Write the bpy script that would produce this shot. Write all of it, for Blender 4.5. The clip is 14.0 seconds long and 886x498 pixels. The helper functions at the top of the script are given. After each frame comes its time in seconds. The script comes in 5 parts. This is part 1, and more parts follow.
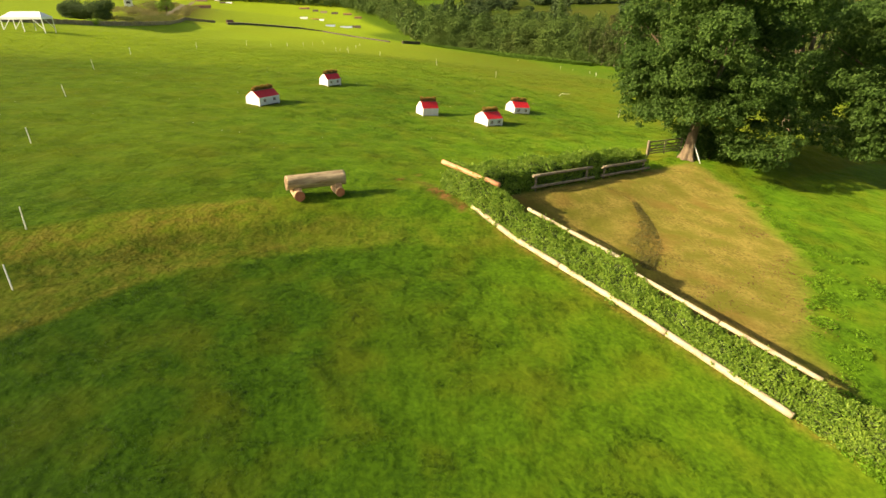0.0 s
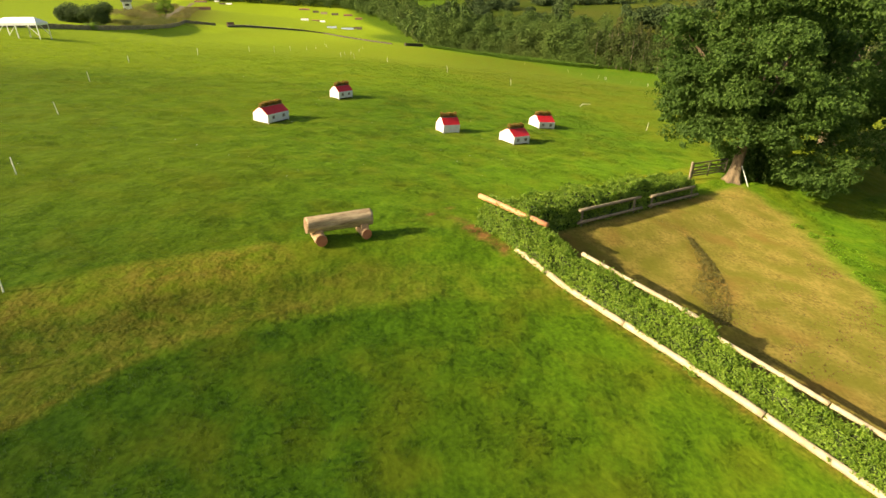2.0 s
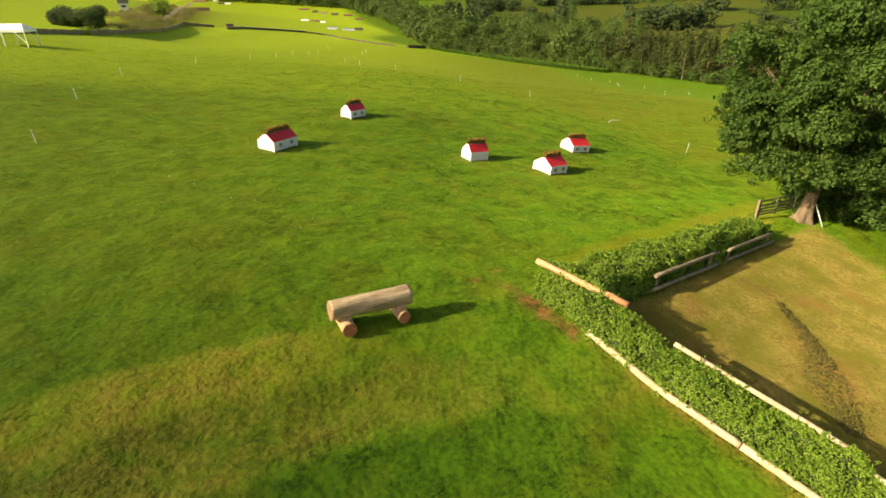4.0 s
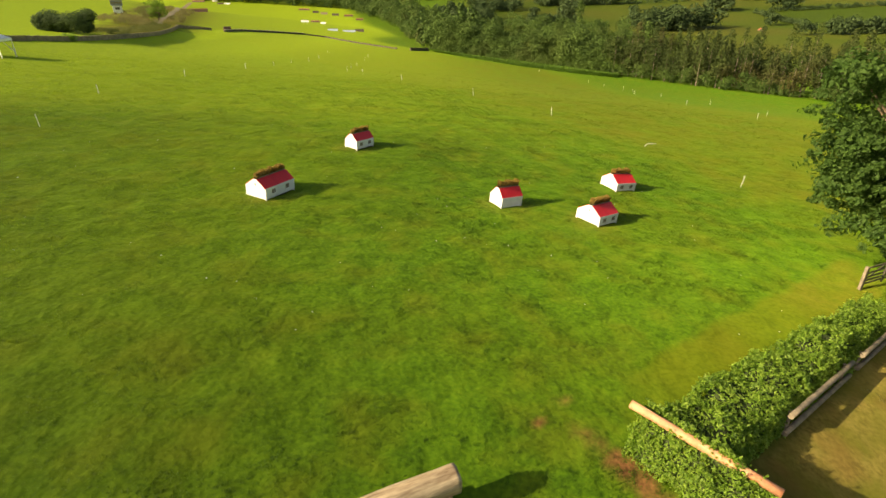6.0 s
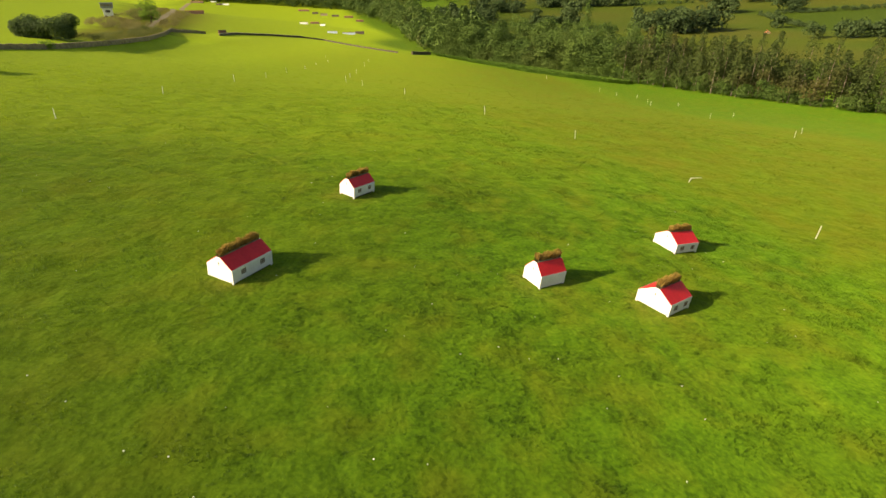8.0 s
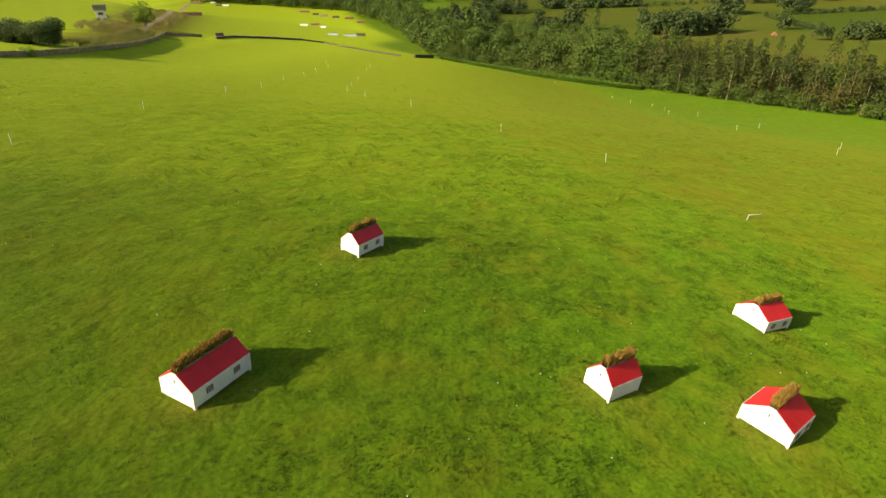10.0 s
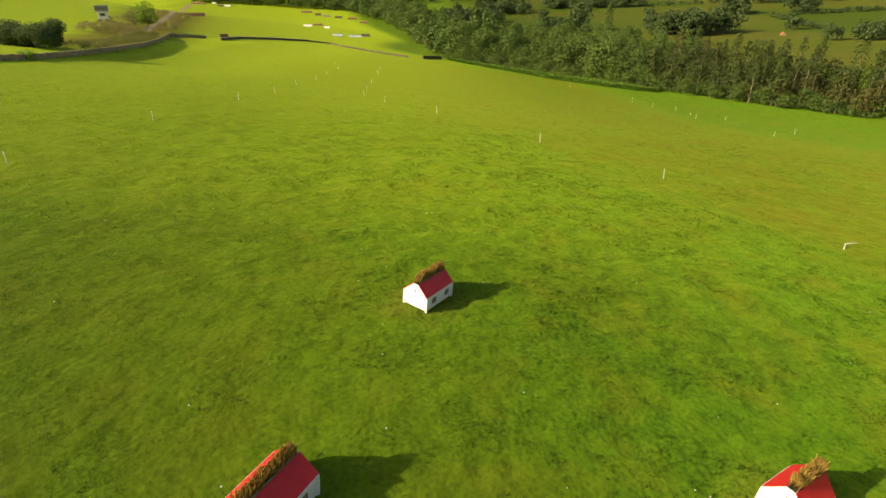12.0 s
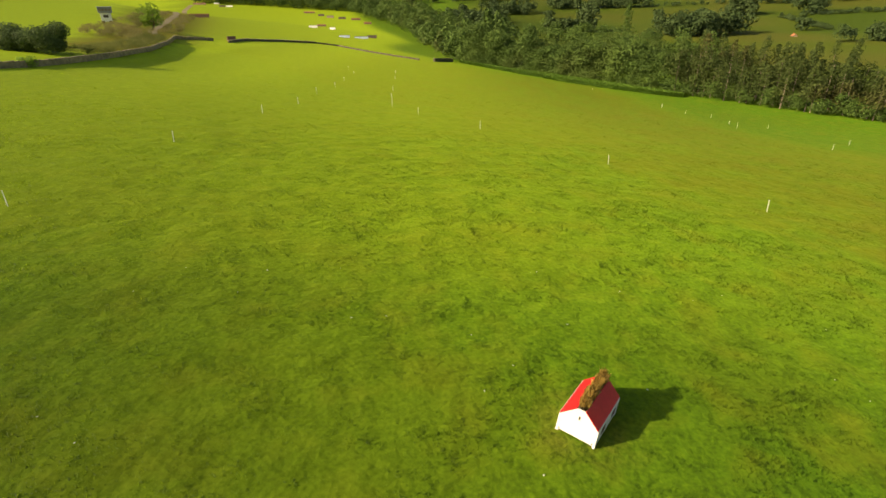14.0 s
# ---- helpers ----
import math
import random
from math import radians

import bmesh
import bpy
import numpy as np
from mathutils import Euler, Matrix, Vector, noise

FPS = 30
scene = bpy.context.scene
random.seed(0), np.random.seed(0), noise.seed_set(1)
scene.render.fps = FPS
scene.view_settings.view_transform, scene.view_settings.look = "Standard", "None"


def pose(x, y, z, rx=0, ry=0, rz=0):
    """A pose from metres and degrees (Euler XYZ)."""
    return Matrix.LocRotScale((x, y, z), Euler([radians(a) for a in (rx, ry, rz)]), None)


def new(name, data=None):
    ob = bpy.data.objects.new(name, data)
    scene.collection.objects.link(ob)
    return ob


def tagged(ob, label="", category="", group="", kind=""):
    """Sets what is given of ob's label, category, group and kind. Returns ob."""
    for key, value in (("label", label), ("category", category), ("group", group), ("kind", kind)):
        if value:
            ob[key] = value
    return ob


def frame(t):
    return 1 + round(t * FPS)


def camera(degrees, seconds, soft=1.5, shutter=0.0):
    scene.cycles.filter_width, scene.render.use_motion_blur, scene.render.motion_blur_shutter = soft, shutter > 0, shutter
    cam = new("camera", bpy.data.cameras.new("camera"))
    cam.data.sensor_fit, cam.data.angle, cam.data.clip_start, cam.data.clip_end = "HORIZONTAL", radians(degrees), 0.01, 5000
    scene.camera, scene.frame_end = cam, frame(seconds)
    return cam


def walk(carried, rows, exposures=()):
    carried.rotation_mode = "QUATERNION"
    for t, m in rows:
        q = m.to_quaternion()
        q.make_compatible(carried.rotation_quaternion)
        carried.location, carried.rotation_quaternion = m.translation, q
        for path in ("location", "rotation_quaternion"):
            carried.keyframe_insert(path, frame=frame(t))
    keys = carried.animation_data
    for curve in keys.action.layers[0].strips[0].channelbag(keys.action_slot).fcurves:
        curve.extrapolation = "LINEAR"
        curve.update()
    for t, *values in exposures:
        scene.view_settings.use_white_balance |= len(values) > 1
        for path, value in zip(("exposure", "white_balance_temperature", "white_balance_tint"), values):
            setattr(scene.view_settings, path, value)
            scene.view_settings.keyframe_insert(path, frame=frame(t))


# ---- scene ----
cam = camera(80.0, 14.0)
EYE, TILT, STOPS, KELVIN = 9.3, -25.5, 0.84, 7200
ROWS = [
    (0.0, 0.000, 0.000, 0.000, 0.000, 0.000, -0.000),
    (0.5, -0.437, 0.930, 0.571, -0.007, 0.028, 0.030),
    (1.0, -0.895, 1.765, 1.130, -0.007, 0.014, 0.080),
    (1.5, -1.382, 2.571, 1.701, -0.021, 0.014, 0.100),
    (2.0, -1.915, 3.429, 2.302, -0.035, 0.021, 0.090),
    (4.5, -4.523, 9.761, 6.531, -0.149, -0.078, 0.090),
    (5.0, -4.956, 11.396, 7.522, -0.128, -0.085, 0.110),
    (5.5, -5.330, 13.108, 8.572, -0.128, -0.099, 0.090),
    (6.0, -5.628, 14.861, 9.677, -0.121, -0.113, 0.060),
    (6.5, -5.876, 16.739, 10.815, -0.121, -0.085, 0.020),
    (7.0, -6.157, 18.669, 11.941, -0.135, -0.057, -0.000),
    (7.5, -6.418, 20.624, 13.112, -0.135, -0.050, -0.010),
    (8.0, -6.661, 22.437, 14.171, -0.135, -0.071, -0.040),
    (10.5, -8.576, 30.356, 18.505, -0.071, -0.014, -0.080),
    (11.0, -9.379, 31.546, 19.060, -0.057, -0.007, -0.070),
    (11.5, -10.429, 32.660, 19.551, -0.043, -0.014, -0.060),
    (12.0, -11.609, 33.898, 20.105, -0.035, -0.014, -0.040),
    (12.5, -12.890, 35.284, 20.811, -0.028, 0.000, -0.030),
    (13.0, -14.246, 36.788, 21.626, -0.028, 0.021, -0.010),
    (13.5, -15.586, 38.417, 22.470, -0.028, 0.007, -0.030),
    (14.0, -16.934, 40.348, 23.457, -0.050, 0.007, -0.040),
]
walk(cam, [(t, pose(0, 0, EYE, TILT) @ pose(x, y, z, 90 + pitch, roll, yaw)) for t, x, y, z, yaw, pitch, roll in ROWS], [(0.0, STOPS + 0.22, KELVIN, 10), (2.2, STOPS + 0.20, KELVIN, 10), (5.0, STOPS + 0.07, KELVIN, 10), (10.5, STOPS - 0.02, KELVIN, 10), (13.0, STOPS - 0.11, KELVIN, 10), (14.0, STOPS - 0.15, KELVIN, 10)])

# ---- light ----
SUN_DIR = Vector((-0.85, -0.335, 0.480)).normalized()
world = bpy.data.worlds.new("sky")
scene.world = world
world.use_nodes = True
wn = world.node_tree.nodes
sky = wn.new("ShaderNodeTexSky")
sky.sky_type, sky.sun_disc = "NISHITA", False
sky.sun_elevation, sky.sun_rotation = radians(28), radians(248)
sky.air_density, sky.dust_density, sky.ozone_density = 1.0, 4.0, 0.4
wn["Background"].inputs["Strength"].default_value = 0.085
world.node_tree.links.new(sky.outputs[0], wn["Background"].inputs["Color"])
sun_data = bpy.data.lights.new("sun", "SUN")
sun_data.energy, sun_data.angle, sun_data.color = 4.2, radians(0.6), (1.0, 0.86, 0.62)
sun = new("sun", sun_data)
sun.rotation_euler = SUN_DIR.to_track_quat("Z", "Y").to_euler()


# ---- small numeric tools ----
def ramp(y, a, w):
    u = (y - a) / w
    return w * (np.maximum(u, 0) + np.log1p(np.exp(-np.abs(u))))


def sst(a, b, u):
    u = np.clip((u - a) / (b - a), 0, 1)
    return u * u * (3 - 2 * u)


def vnoise(x, y, seed=0):
    """Smooth value noise, -1 to 1, cell size 1."""
    xi, yi = np.floor(x).astype(np.int64), np.floor(y).astype(np.int64)
    fx, fy = x - xi, y - yi
    fx, fy = fx * fx * (3 - 2 * fx), fy * fy * (3 - 2 * fy)

    def h(a, b):
        n = (a * 374761393 + b * 668265263 + seed * 974634777) & 0x7FFFFFFF
        n = ((n ^ (n >> 13)) * 1274126177) & 0x7FFFFFFF
        return ((n ^ (n >> 16)) & 0xFFFF) / 32767.5 - 1

    return (h(xi, yi) * (1 - fx) + h(xi + 1, yi) * fx) * (1 - fy) + (h(xi, yi + 1) * (1 - fx) + h(xi + 1, yi + 1) * fx) * fy


# ---- lie of the land ----
def bank_top(x):
    d = x - 2
    left = np.where(d > -16, -0.02 * np.minimum(d, 0) ** 2, -5.12 + 0.64 * (d + 16))
    return 28.2 + left + 0.68 * np.clip(d, 0, 40)


def below_bank(x, y):
    return (bank_top(x) - y) * 0.85


def field(x, y):
    """The big meadow: it leans down to the east, is crowned in the middle and falls away to the north."""
    r1, r2, r3 = ramp(y, 95, 12), ramp(y, 160, 25), ramp(y, 300, 40)
    crown = np.exp(-((x + 12) ** 2 / 392 + (y - 75) ** 2 / 2888))
    z = -1.0793 - 0.0842 * x + 0.9306 * crown - 0.1167 * r1 + 0.0831 * r2 - 0.0441 * r3
    z = z + x / 100 * (-0.0483 * r1 + 0.1081 * r2 - 0.2052 * r3)
    # shallow hollows in the turf: round the long house, the windowless one and the lane's first stake
    for hx, hy, deep, wide in ((-16.3, 47.8, 0.33, 7), (-1.9, 49.3, 0.18, 6), (20.0, 60.0, 0.30, 7)):
        z = z - deep * np.exp(-((x - hx) ** 2 + (y - hy) ** 2) / (2 * wide * wide))
    return z + x * x / 1e4 * (0.0319 * r1 - 0.1159 * r3)


WALL_LINE = [(-92, 88), (-85, 108), (-80.3, 125.5), (-79.4, 133), (-81.4, 152.7), (-86.1, 179.4), (-93.8, 205), (-100.8, 224.3)]


def off_wall(x, y):
    """Metres east of the long stone wall."""
    return x - np.interp(y, [p[1] for p in WALL_LINE] + [245], [p[0] for p in WALL_LINE] + [-104])


def height(x, y):
    x, y = np.asarray(x, float), np.asarray(y, float)
    z = field(np.clip(x, -230, 105), np.clip(y, -200, 470))
    s = below_bank(x, y)
    z = z - 0.75 * sst(-0.2, 4.2, s) - 0.075 * np.clip(s - 3, 0, 25)
    off = off_wall(x, y)
    z = z - 1.3 * sst(0.5, 4.0, off) * (1 - sst(7, 38, off)) * sst(122, 165, y) * (1 - sst(212, 232, y))
    r = np.hypot(x, y)
    hill = -26 + 0.035 * ramp(r, 300, 30) + 0.07 * ramp(r, 700, 40)
    into_wood = np.minimum(0.78 * x + 0.62 * y - 192, (x + 25 + 0.28 * (y - 330)) * 0.96 - 32 * sst(345, 470, y))
    b = np.maximum(np.maximum(sst(10, 80, into_wood), sst(430, 620, y)), sst(150, 300, x))
    return z * (1 - b) + hill * b


def gz(x, y):
    return float(height(x, y))


KERB_A, KERB_B = Vector((1.67, 26.97, 0)), Vector((12.16, 13.99, 0))
H1 = (KERB_B - KERB_A).normalized()
N1 = Vector((-H1.y, H1.x, 0))
RAIL_A, RAIL_B = Vector((5.4, 30.4, 0)), Vector((14.84, 37.4, 0))
H2 = (RAIL_B - RAIL_A).normalized()
N2 = Vector((-H2.y, H2.x, 0))


HOUSE_SPOTS = [(-16.0, 48.2), (-1.65, 49.6), (3.95, 48.6), (7.55, 55.8), (-12.35, 59.4)]


def bank_foot(x):
    return np.interp(x, [-16, -13.4, -11.9, -9.2, -4.5, 0], [8.5, 7.0, 5.5, 4.8, 4.2, 4.0])


def rim_band(x, y):
    """The flat mown strip along the top of the bank."""
    s = below_bank(x, y)
    n = vnoise(x / 1.7, y / 1.7, 8)
    low = np.interp(x, [-16, -9, -4.8, -2], [2.7, 2.3, 1.7, 1.0])
    return sst(0.1, 0.7, s + 0.3 * n) * (1 - sst(-0.4, 0.3, s - low + 0.25 * n)) * sst(-19, -17, x) * (1 - sst(-11, -5.5, x))


def bare_soil(x, y):
    """Scuffed red earth at the hedge's end and a small hole in the turf."""
    n = vnoise(x / 0.5, y / 0.5, 21) * 0.6 + vnoise(x / 0.2, y / 0.2, 22) * 0.4
    along, off = (x - 0.6) * H1.x + (y - 27.4) * H1.y, (x - 0.6) * N1.x + (y - 27.4) * N1.y
    worn = np.exp(-(((along + 1.0) / 1.9) ** 2 + ((off - 0.16) / 0.46) ** 2)) + np.exp(-(((x + 2.6) / 0.28) ** 2 + ((y - 30.3) / 0.25) ** 2)) + 0.8 * np.exp(-(((x + 1.5) / 0.35) ** 2 + ((y - 31.2) / 0.2) ** 2))
    k = np.clip((31.6 - y) / 0.48, -6, 14)
    scrape = 0.42 * np.exp(-((x - 12.2 + 0.008 * k * np.maximum(k, 0)) / (0.35 + 0.05 * np.maximum(k, 0))) ** 2) * sst(24.3, 25.6, y) * (1 - sst(31.5, 34, y)) * np.clip(0.7 + n, 0, 1)
    return np.clip(2.6 * worn * (0.75 + 0.8 * n) - 0.35, 0, 0.95) + scrape


def mown_lip(x, y):
    """The mown strip behind the railed hedge."""
    v = (x - RAIL_A.x) * N2.x + (y - RAIL_A.y) * N2.y
    n = vnoise(x / 1.7, y / 1.7, 9)
    return sst(1.5, 2.0, v) * (1 - sst(4.4, 5.0, v + 0.3 * n)) * sst(0, 3, x) * (1 - sst(17, 20, x))


def zones(x, y):
    """Kinds of turf: worn dry bank, bare brown pan, mown yellowish turf, lush rough."""
    s = below_bank(x, y)
    u = (x - KERB_A.x) * N1.x + (y - KERB_A.y) * N1.y
    v = (x - RAIL_A.x) * N2.x + (y - RAIL_A.y) * N2.y
    n = vnoise(x / 3.1, y / 3.1, 3) * 0.6 + vnoise(x / 1.1, y / 1.1, 4) * 0.4
    west = 1 - sst(-0.3, 0.4, u)
    foot_s = bank_foot(x)
    face = sst(1.6, 2.4, s) * (1 - sst(-0.25, 0.15, s - foot_s + 0.35 * n)) * west
    lower = np.exp(-((s - foot_s + 0.45) / 0.35) ** 2) * west
    dry = (0.56 * face + 0.34 * lower) * (0.48 + 0.52 * (1 - sst(-9, 0, x))) * sst(-24, -16, x)
    rim = 0.80 * rim_band(x, y) * (0.75 + 0.6 * n)
    edge = np.interp(y, [10, 14, 17.9, 20.9, 27.7, 35, 41], [12.6, 14.5, 15.9, 17.5, 21.3, 21.8, 20.5])
    pan = sst(0.2, 0.9, u) * sst(-1.0, 1.5, edge - x + 1.3 * n) * (1 - sst(-0.2, 0.5, v)) * sst(10, 13, y)
    lip = mown_lip(x, y)
    lane = 0.84 * (x - 19) + 0.54 * (y - 59)
    mown = sst(-6, 9, lane + 5 * n) * (0.55 + 0.3 * n) * (1 - lip)
    mown = np.maximum(mown, (0.47 + 0.3 * n) * sst(86, 114, y + 6 * n) * (0.35 + 0.65 * sst(-50, -5, x)))
    mown = mown * (1 - 0.85 * sst(-84, -68, 0.78 * x + 0.62 * y - 192 + 3 * n) * sst(30, 44, x))
    foot = np.exp(-((u - 0.05) / 0.35) ** 2) * (y > 12) * (y < 27.5) * 0.8
    dry = np.maximum(dry * (0.65 + 0.45 * n), np.maximum(rim, foot))
    lush = (0.95 - 0.75 * sst(-9, 8, x)) * sst(-0.15, 0.3, s - foot_s + 0.35 * n) * west + 0.5 * (1 - sst(-1, 1, edge - x)) * (1 - west) * sst(-6, -3, -v)
    lush = np.maximum(lush, 0.34 * sst(-17, -6, x) * (1 - sst(13, 21, x)) * sst(44, 54, y) * (1 - sst(79, 90, y + 5 * n)))
    mown = np.maximum(np.where(s > 4.0, 0.0, mown), 0.8 * lip * (0.8 + 0.3 * n))
    dry = np.maximum(dry, 0.22 * lip * sst(9, 15, x) * (0.9 + 0.5 * n))
    for hx, hy in HOUSE_SPOTS:
        d = np.hypot(x - hx, y - hy)
        dry = np.maximum(dry, 0.28 * np.exp(-((d - 0.9) / 0.9) ** 2) * np.clip(0.8 + 0.9 * n, 0, 1))
    return np.clip(dry, 0, 1), np.clip(pan, 0, 1), np.clip(mown, 0, 1), np.clip(lush, 0, 1)


# ---- meshes from arrays ----
def array_mesh(name, verts, faces, fields=None, smooth=False):
    verts, faces = np.asarray(verts, np.float32), np.asarray(faces, np.int32)
    me = bpy.data.meshes.new(name)
    n, k = faces.shape
    me.vertices.add(len(verts))
    me.vertices.foreach_set("co", verts.ravel())
    me.loops.add(n * k)
    me.loops.foreach_set("vertex_index", faces.ravel())
    me.polygons.add(n)
    me.polygons.foreach_set("loop_start", np.arange(n, dtype=np.int32) * k)
    me.polygons.foreach_set("loop_total", np.full(n, k, np.int32))
    me.polygons.foreach_set("use_smooth", np.full(n, smooth))
    for key, values in (fields or {}).items():
        at = me.attributes.new(key, "FLOAT", "POINT")
        at.data.foreach_set("value", np.asarray(values, np.float32))
    me.update(calc_edges=True)
    return me


def part(name, bm, material, parent=None, label=""):
    """Links a bmesh or a mesh as one object, under a thing or a part."""
    if isinstance(bm, bmesh.types.BMesh):
        me = bpy.data.meshes.new(name)
        bm.normal_update()
        bm.to_mesh(me)
        bm.free()
    else:
        me = bm
    if material is not None and not me.materials:
        me.materials.append(material)
    ob = new(name, me)
    ob.parent = parent
    if label:
        tagged(ob, label)
    return ob


def thing(name, m, label, category, group="", kind=""):
    ob = new(name)
    ob.matrix_basis = m
    ob.empty_display_size = 0.2
    return tagged(ob, label, category, group, kind)


def box(bm, sx, sy, sz, m=None, bevel=0.0):
    """A bevelled box on its base centre, added to bm."""
    made = bmesh.ops.create_cube(bm, size=1)["verts"]
    bmesh.ops.scale(bm, vec=(sx, sy, sz), verts=made)
    bmesh.ops.translate(bm, vec=(0, 0, sz / 2), verts=made)
    if bevel:
        edges = list({e for v in made for e in v.link_edges})
        made = bmesh.ops.bevel(bm, geom=edges, offset=bevel, segments=1, affect="EDGES")["verts"] + [v for v in made if v.is_valid]
        made = list(set(made))
    if m is not None:
        bmesh.ops.transform(bm, matrix=m, verts=made)
    return bm


def log_between(a, b, r0, r1, seed=0, wobble=0.05, sides=14, rings=12, bow=0.0):
    """A peeled, slightly crooked log from a to b, with cut ends."""
    rng = np.random.default_rng(seed)
    a, b = Vector(a), Vector(b)
    axis = (b - a).normalized()
    q = axis.to_track_quat("Z", "Y")
    phase = rng.uniform(0, 6.28, 6)
    bm = bmesh.new()
    loops = []
    for i in range(rings + 1):
        f = i / rings
        r = r0 + (r1 - r0) * f
        off = Vector((math.sin(f * 3 + phase[0]) - math.sin(phase[0]), math.cos(f * 4 + phase[1]) - math.cos(phase[1]), 0)) * wobble * 0.4
        sag = Vector((0, 0, bow * 4 * f * (1 - f)))
        ring = []
        for j in range(sides):
            t = 2 * math.pi * j / sides
            rr = r * (1 + wobble * (0.6 * math.sin(2 * t + phase[2] + f * 2) + 0.4 * math.sin(5 * t + phase[3] + f * 6)))
            ring.append(bm.verts.new(a.lerp(b, f) + sag + q @ (Vector((math.cos(t) * rr, math.sin(t) * rr, 0)) + off * r)))
        loops.append(ring)
    for p, n in zip(loops, loops[1:]):
        for j in range(sides):
            face = bm.faces.new((p[j], p[(j + 1) % sides], n[(j + 1) % sides], n[j]))
            face.smooth = True
    bm.faces.new(loops[0][::-1]).material_index = 1
    bm.faces.new(loops[-1]).material_index = 1
    return bm


def pole_through(pts, r, seed, wobble=0.05, sides=10, per=5):
    """One continuous, slightly knobbly pole through points in space."""
    rng = np.random.default_rng(seed)
    pts = [Vector(p) for p in pts]
    line = []
    for a, b in zip(pts, pts[1:]):
        line += [a.lerp(b, k / per) for k in range(per)]
    line.append(pts[-1])
    bm = bmesh.new()
    rows = []
    for i, p in enumerate(line):
        d = (line[min(i + 1, len(line) - 1)] - line[max(i - 1, 0)]).normalized()
        q = d.to_track_quat("Z", "Y")
        shift = Vector(rng.normal(0, 0.03 * r, 3))
        rr = r * (1 + wobble * rng.uniform(-0.9, 0.9))
        rows.append([bm.verts.new(p + shift + q @ Vector((math.cos(6.2832 * j / sides), math.sin(6.2832 * j / sides), 0)) * rr * (1 + wobble * rng.uniform(-0.6, 0.6))) for j in range(sides)])
    for a, b in zip(rows, rows[1:]):
        for j in range(sides):
            bm.faces.new((a[j], a[(j + 1) % sides], b[(j + 1) % sides], b[j])).smooth = True
    bm.faces.new(rows[0][::-1])
    bm.faces.new(rows[-1])
    return bm


def leaf_quads(rng, points, normals, size, spread=0.9, slim=0.6):
    """Folded leaves (two triangles each) scattered at points, turned roughly along normals."""
    n = len(points)
    nor = normals + rng.normal(0, spread, (n, 3))
    nor /= np.linalg.norm(nor, axis=1)[:, None] + 1e-9
    t = np.cross(nor, rng.normal(0, 1, (n, 3)))
    t /= np.linalg.norm(t, axis=1)[:, None] + 1e-9
    b = np.cross(nor, t)
    s = (np.asarray(size) * rng.uniform(0.65, 1.35, n))[:, None]
    fold = nor * s * 0.18
    v = np.stack([points - t * s * 0.5, points + b * s * slim * 0.5 + fold, points + t * s * 0.5, points - b * s * slim * 0.5 + fold], 1).reshape(-1, 3)
    base = np.arange(n)[:, None] * 4
    return v, np.concatenate([base + [0, 1, 2], base + [0, 2, 3]])


def on_sphere(rng, n):
    d = rng.normal(0, 1, (n, 3))
    return d / np.linalg.norm(d, axis=1)[:, None]


def join_soups(soups):
    vs, fs, k = [], [], 0
    for v, f in soups:
        vs.append(v)
        fs.append(f + k)
        k += len(v)
    return np.concatenate(vs), np.concatenate(fs)


# ---- materials ----
def material(name, rough=0.8):
    mat = bpy.data.materials.new(name)
    mat.use_nodes = True
    nt = mat.node_tree
    return mat, nt, nt.nodes["Principled BSDF"]


def link(nt, a, b):
    nt.links.new(a, b)


def coords(nt, world_space=False):
    if world_space:
        return nt.nodes.new("ShaderNodeNewGeometry").outputs["Position"]
    return nt.nodes.new("ShaderNodeTexCoord").outputs["Object"]


def noise_node(nt, where, scale, detail=4, stretch=None):
    if stretch:
        mp = nt.nodes.new("ShaderNodeMapping")
        mp.inputs["Scale"].default_value = stretch
        link(nt, where, mp.inputs["Vector"])
        where = mp.outputs[0]
    n = nt.nodes.new("ShaderNodeTexNoise")
    n.inputs["Scale"].default_value, n.inputs["Detail"].default_value = scale, detail
    link(nt, where, n.inputs["Vector"])
    return n.outputs["Fac"]


def stops(nt, fac, *cols):
    r = nt.nodes.new("ShaderNodeValToRGB")
    els = r.color_ramp.elements
    while len(els) < len(cols):
        els.new(0.5)
    for e, (p, c) in zip(els, cols):
        e.position, e.color = p, (*c, 1)
    link(nt, fac, r.inputs["Fac"])
    return r.outputs["Color"]


def mix(nt, fac, a, b, mode="MIX"):
    m = nt.nodes.new("ShaderNodeMix")
    m.data_type, m.blend_type = "RGBA", mode
    for sock, val in ((m.inputs[0], fac), (m.inputs[6], a), (m.inputs[7], b)):
        if isinstance(val, (int, float)):
            sock.default_value = val
        elif isinstance(val, tuple):
            sock.default_value = (*val, 1)
        else:
            link(nt, val, sock)
    return m.outputs[2]


def attribute(nt, key):
    a = nt.nodes.new("ShaderNodeAttribute")
    a.attribute_name = key
    return a.outputs["Fac"]


def math_node(nt, op, a, b=0.0):
    m = nt.nodes.new("ShaderNodeMath")
    m.operation = op
    for sock, val in ((m.inputs[0], a), (m.inputs[1], b)):
        if isinstance(val, (int, float)):
            sock.default_value = val
        else:
            link(nt, val, sock)
    return m.outputs[0]


def bump(nt, bsdf, fac, strength, distance):
    b = nt.nodes.new("ShaderNodeBump")
    b.inputs["Strength"].default_value, b.inputs["Distance"].default_value = strength, distance
    link(nt, fac, b.inputs["Height"])
    link(nt, b.outputs[0], bsdf.inputs["Normal"])


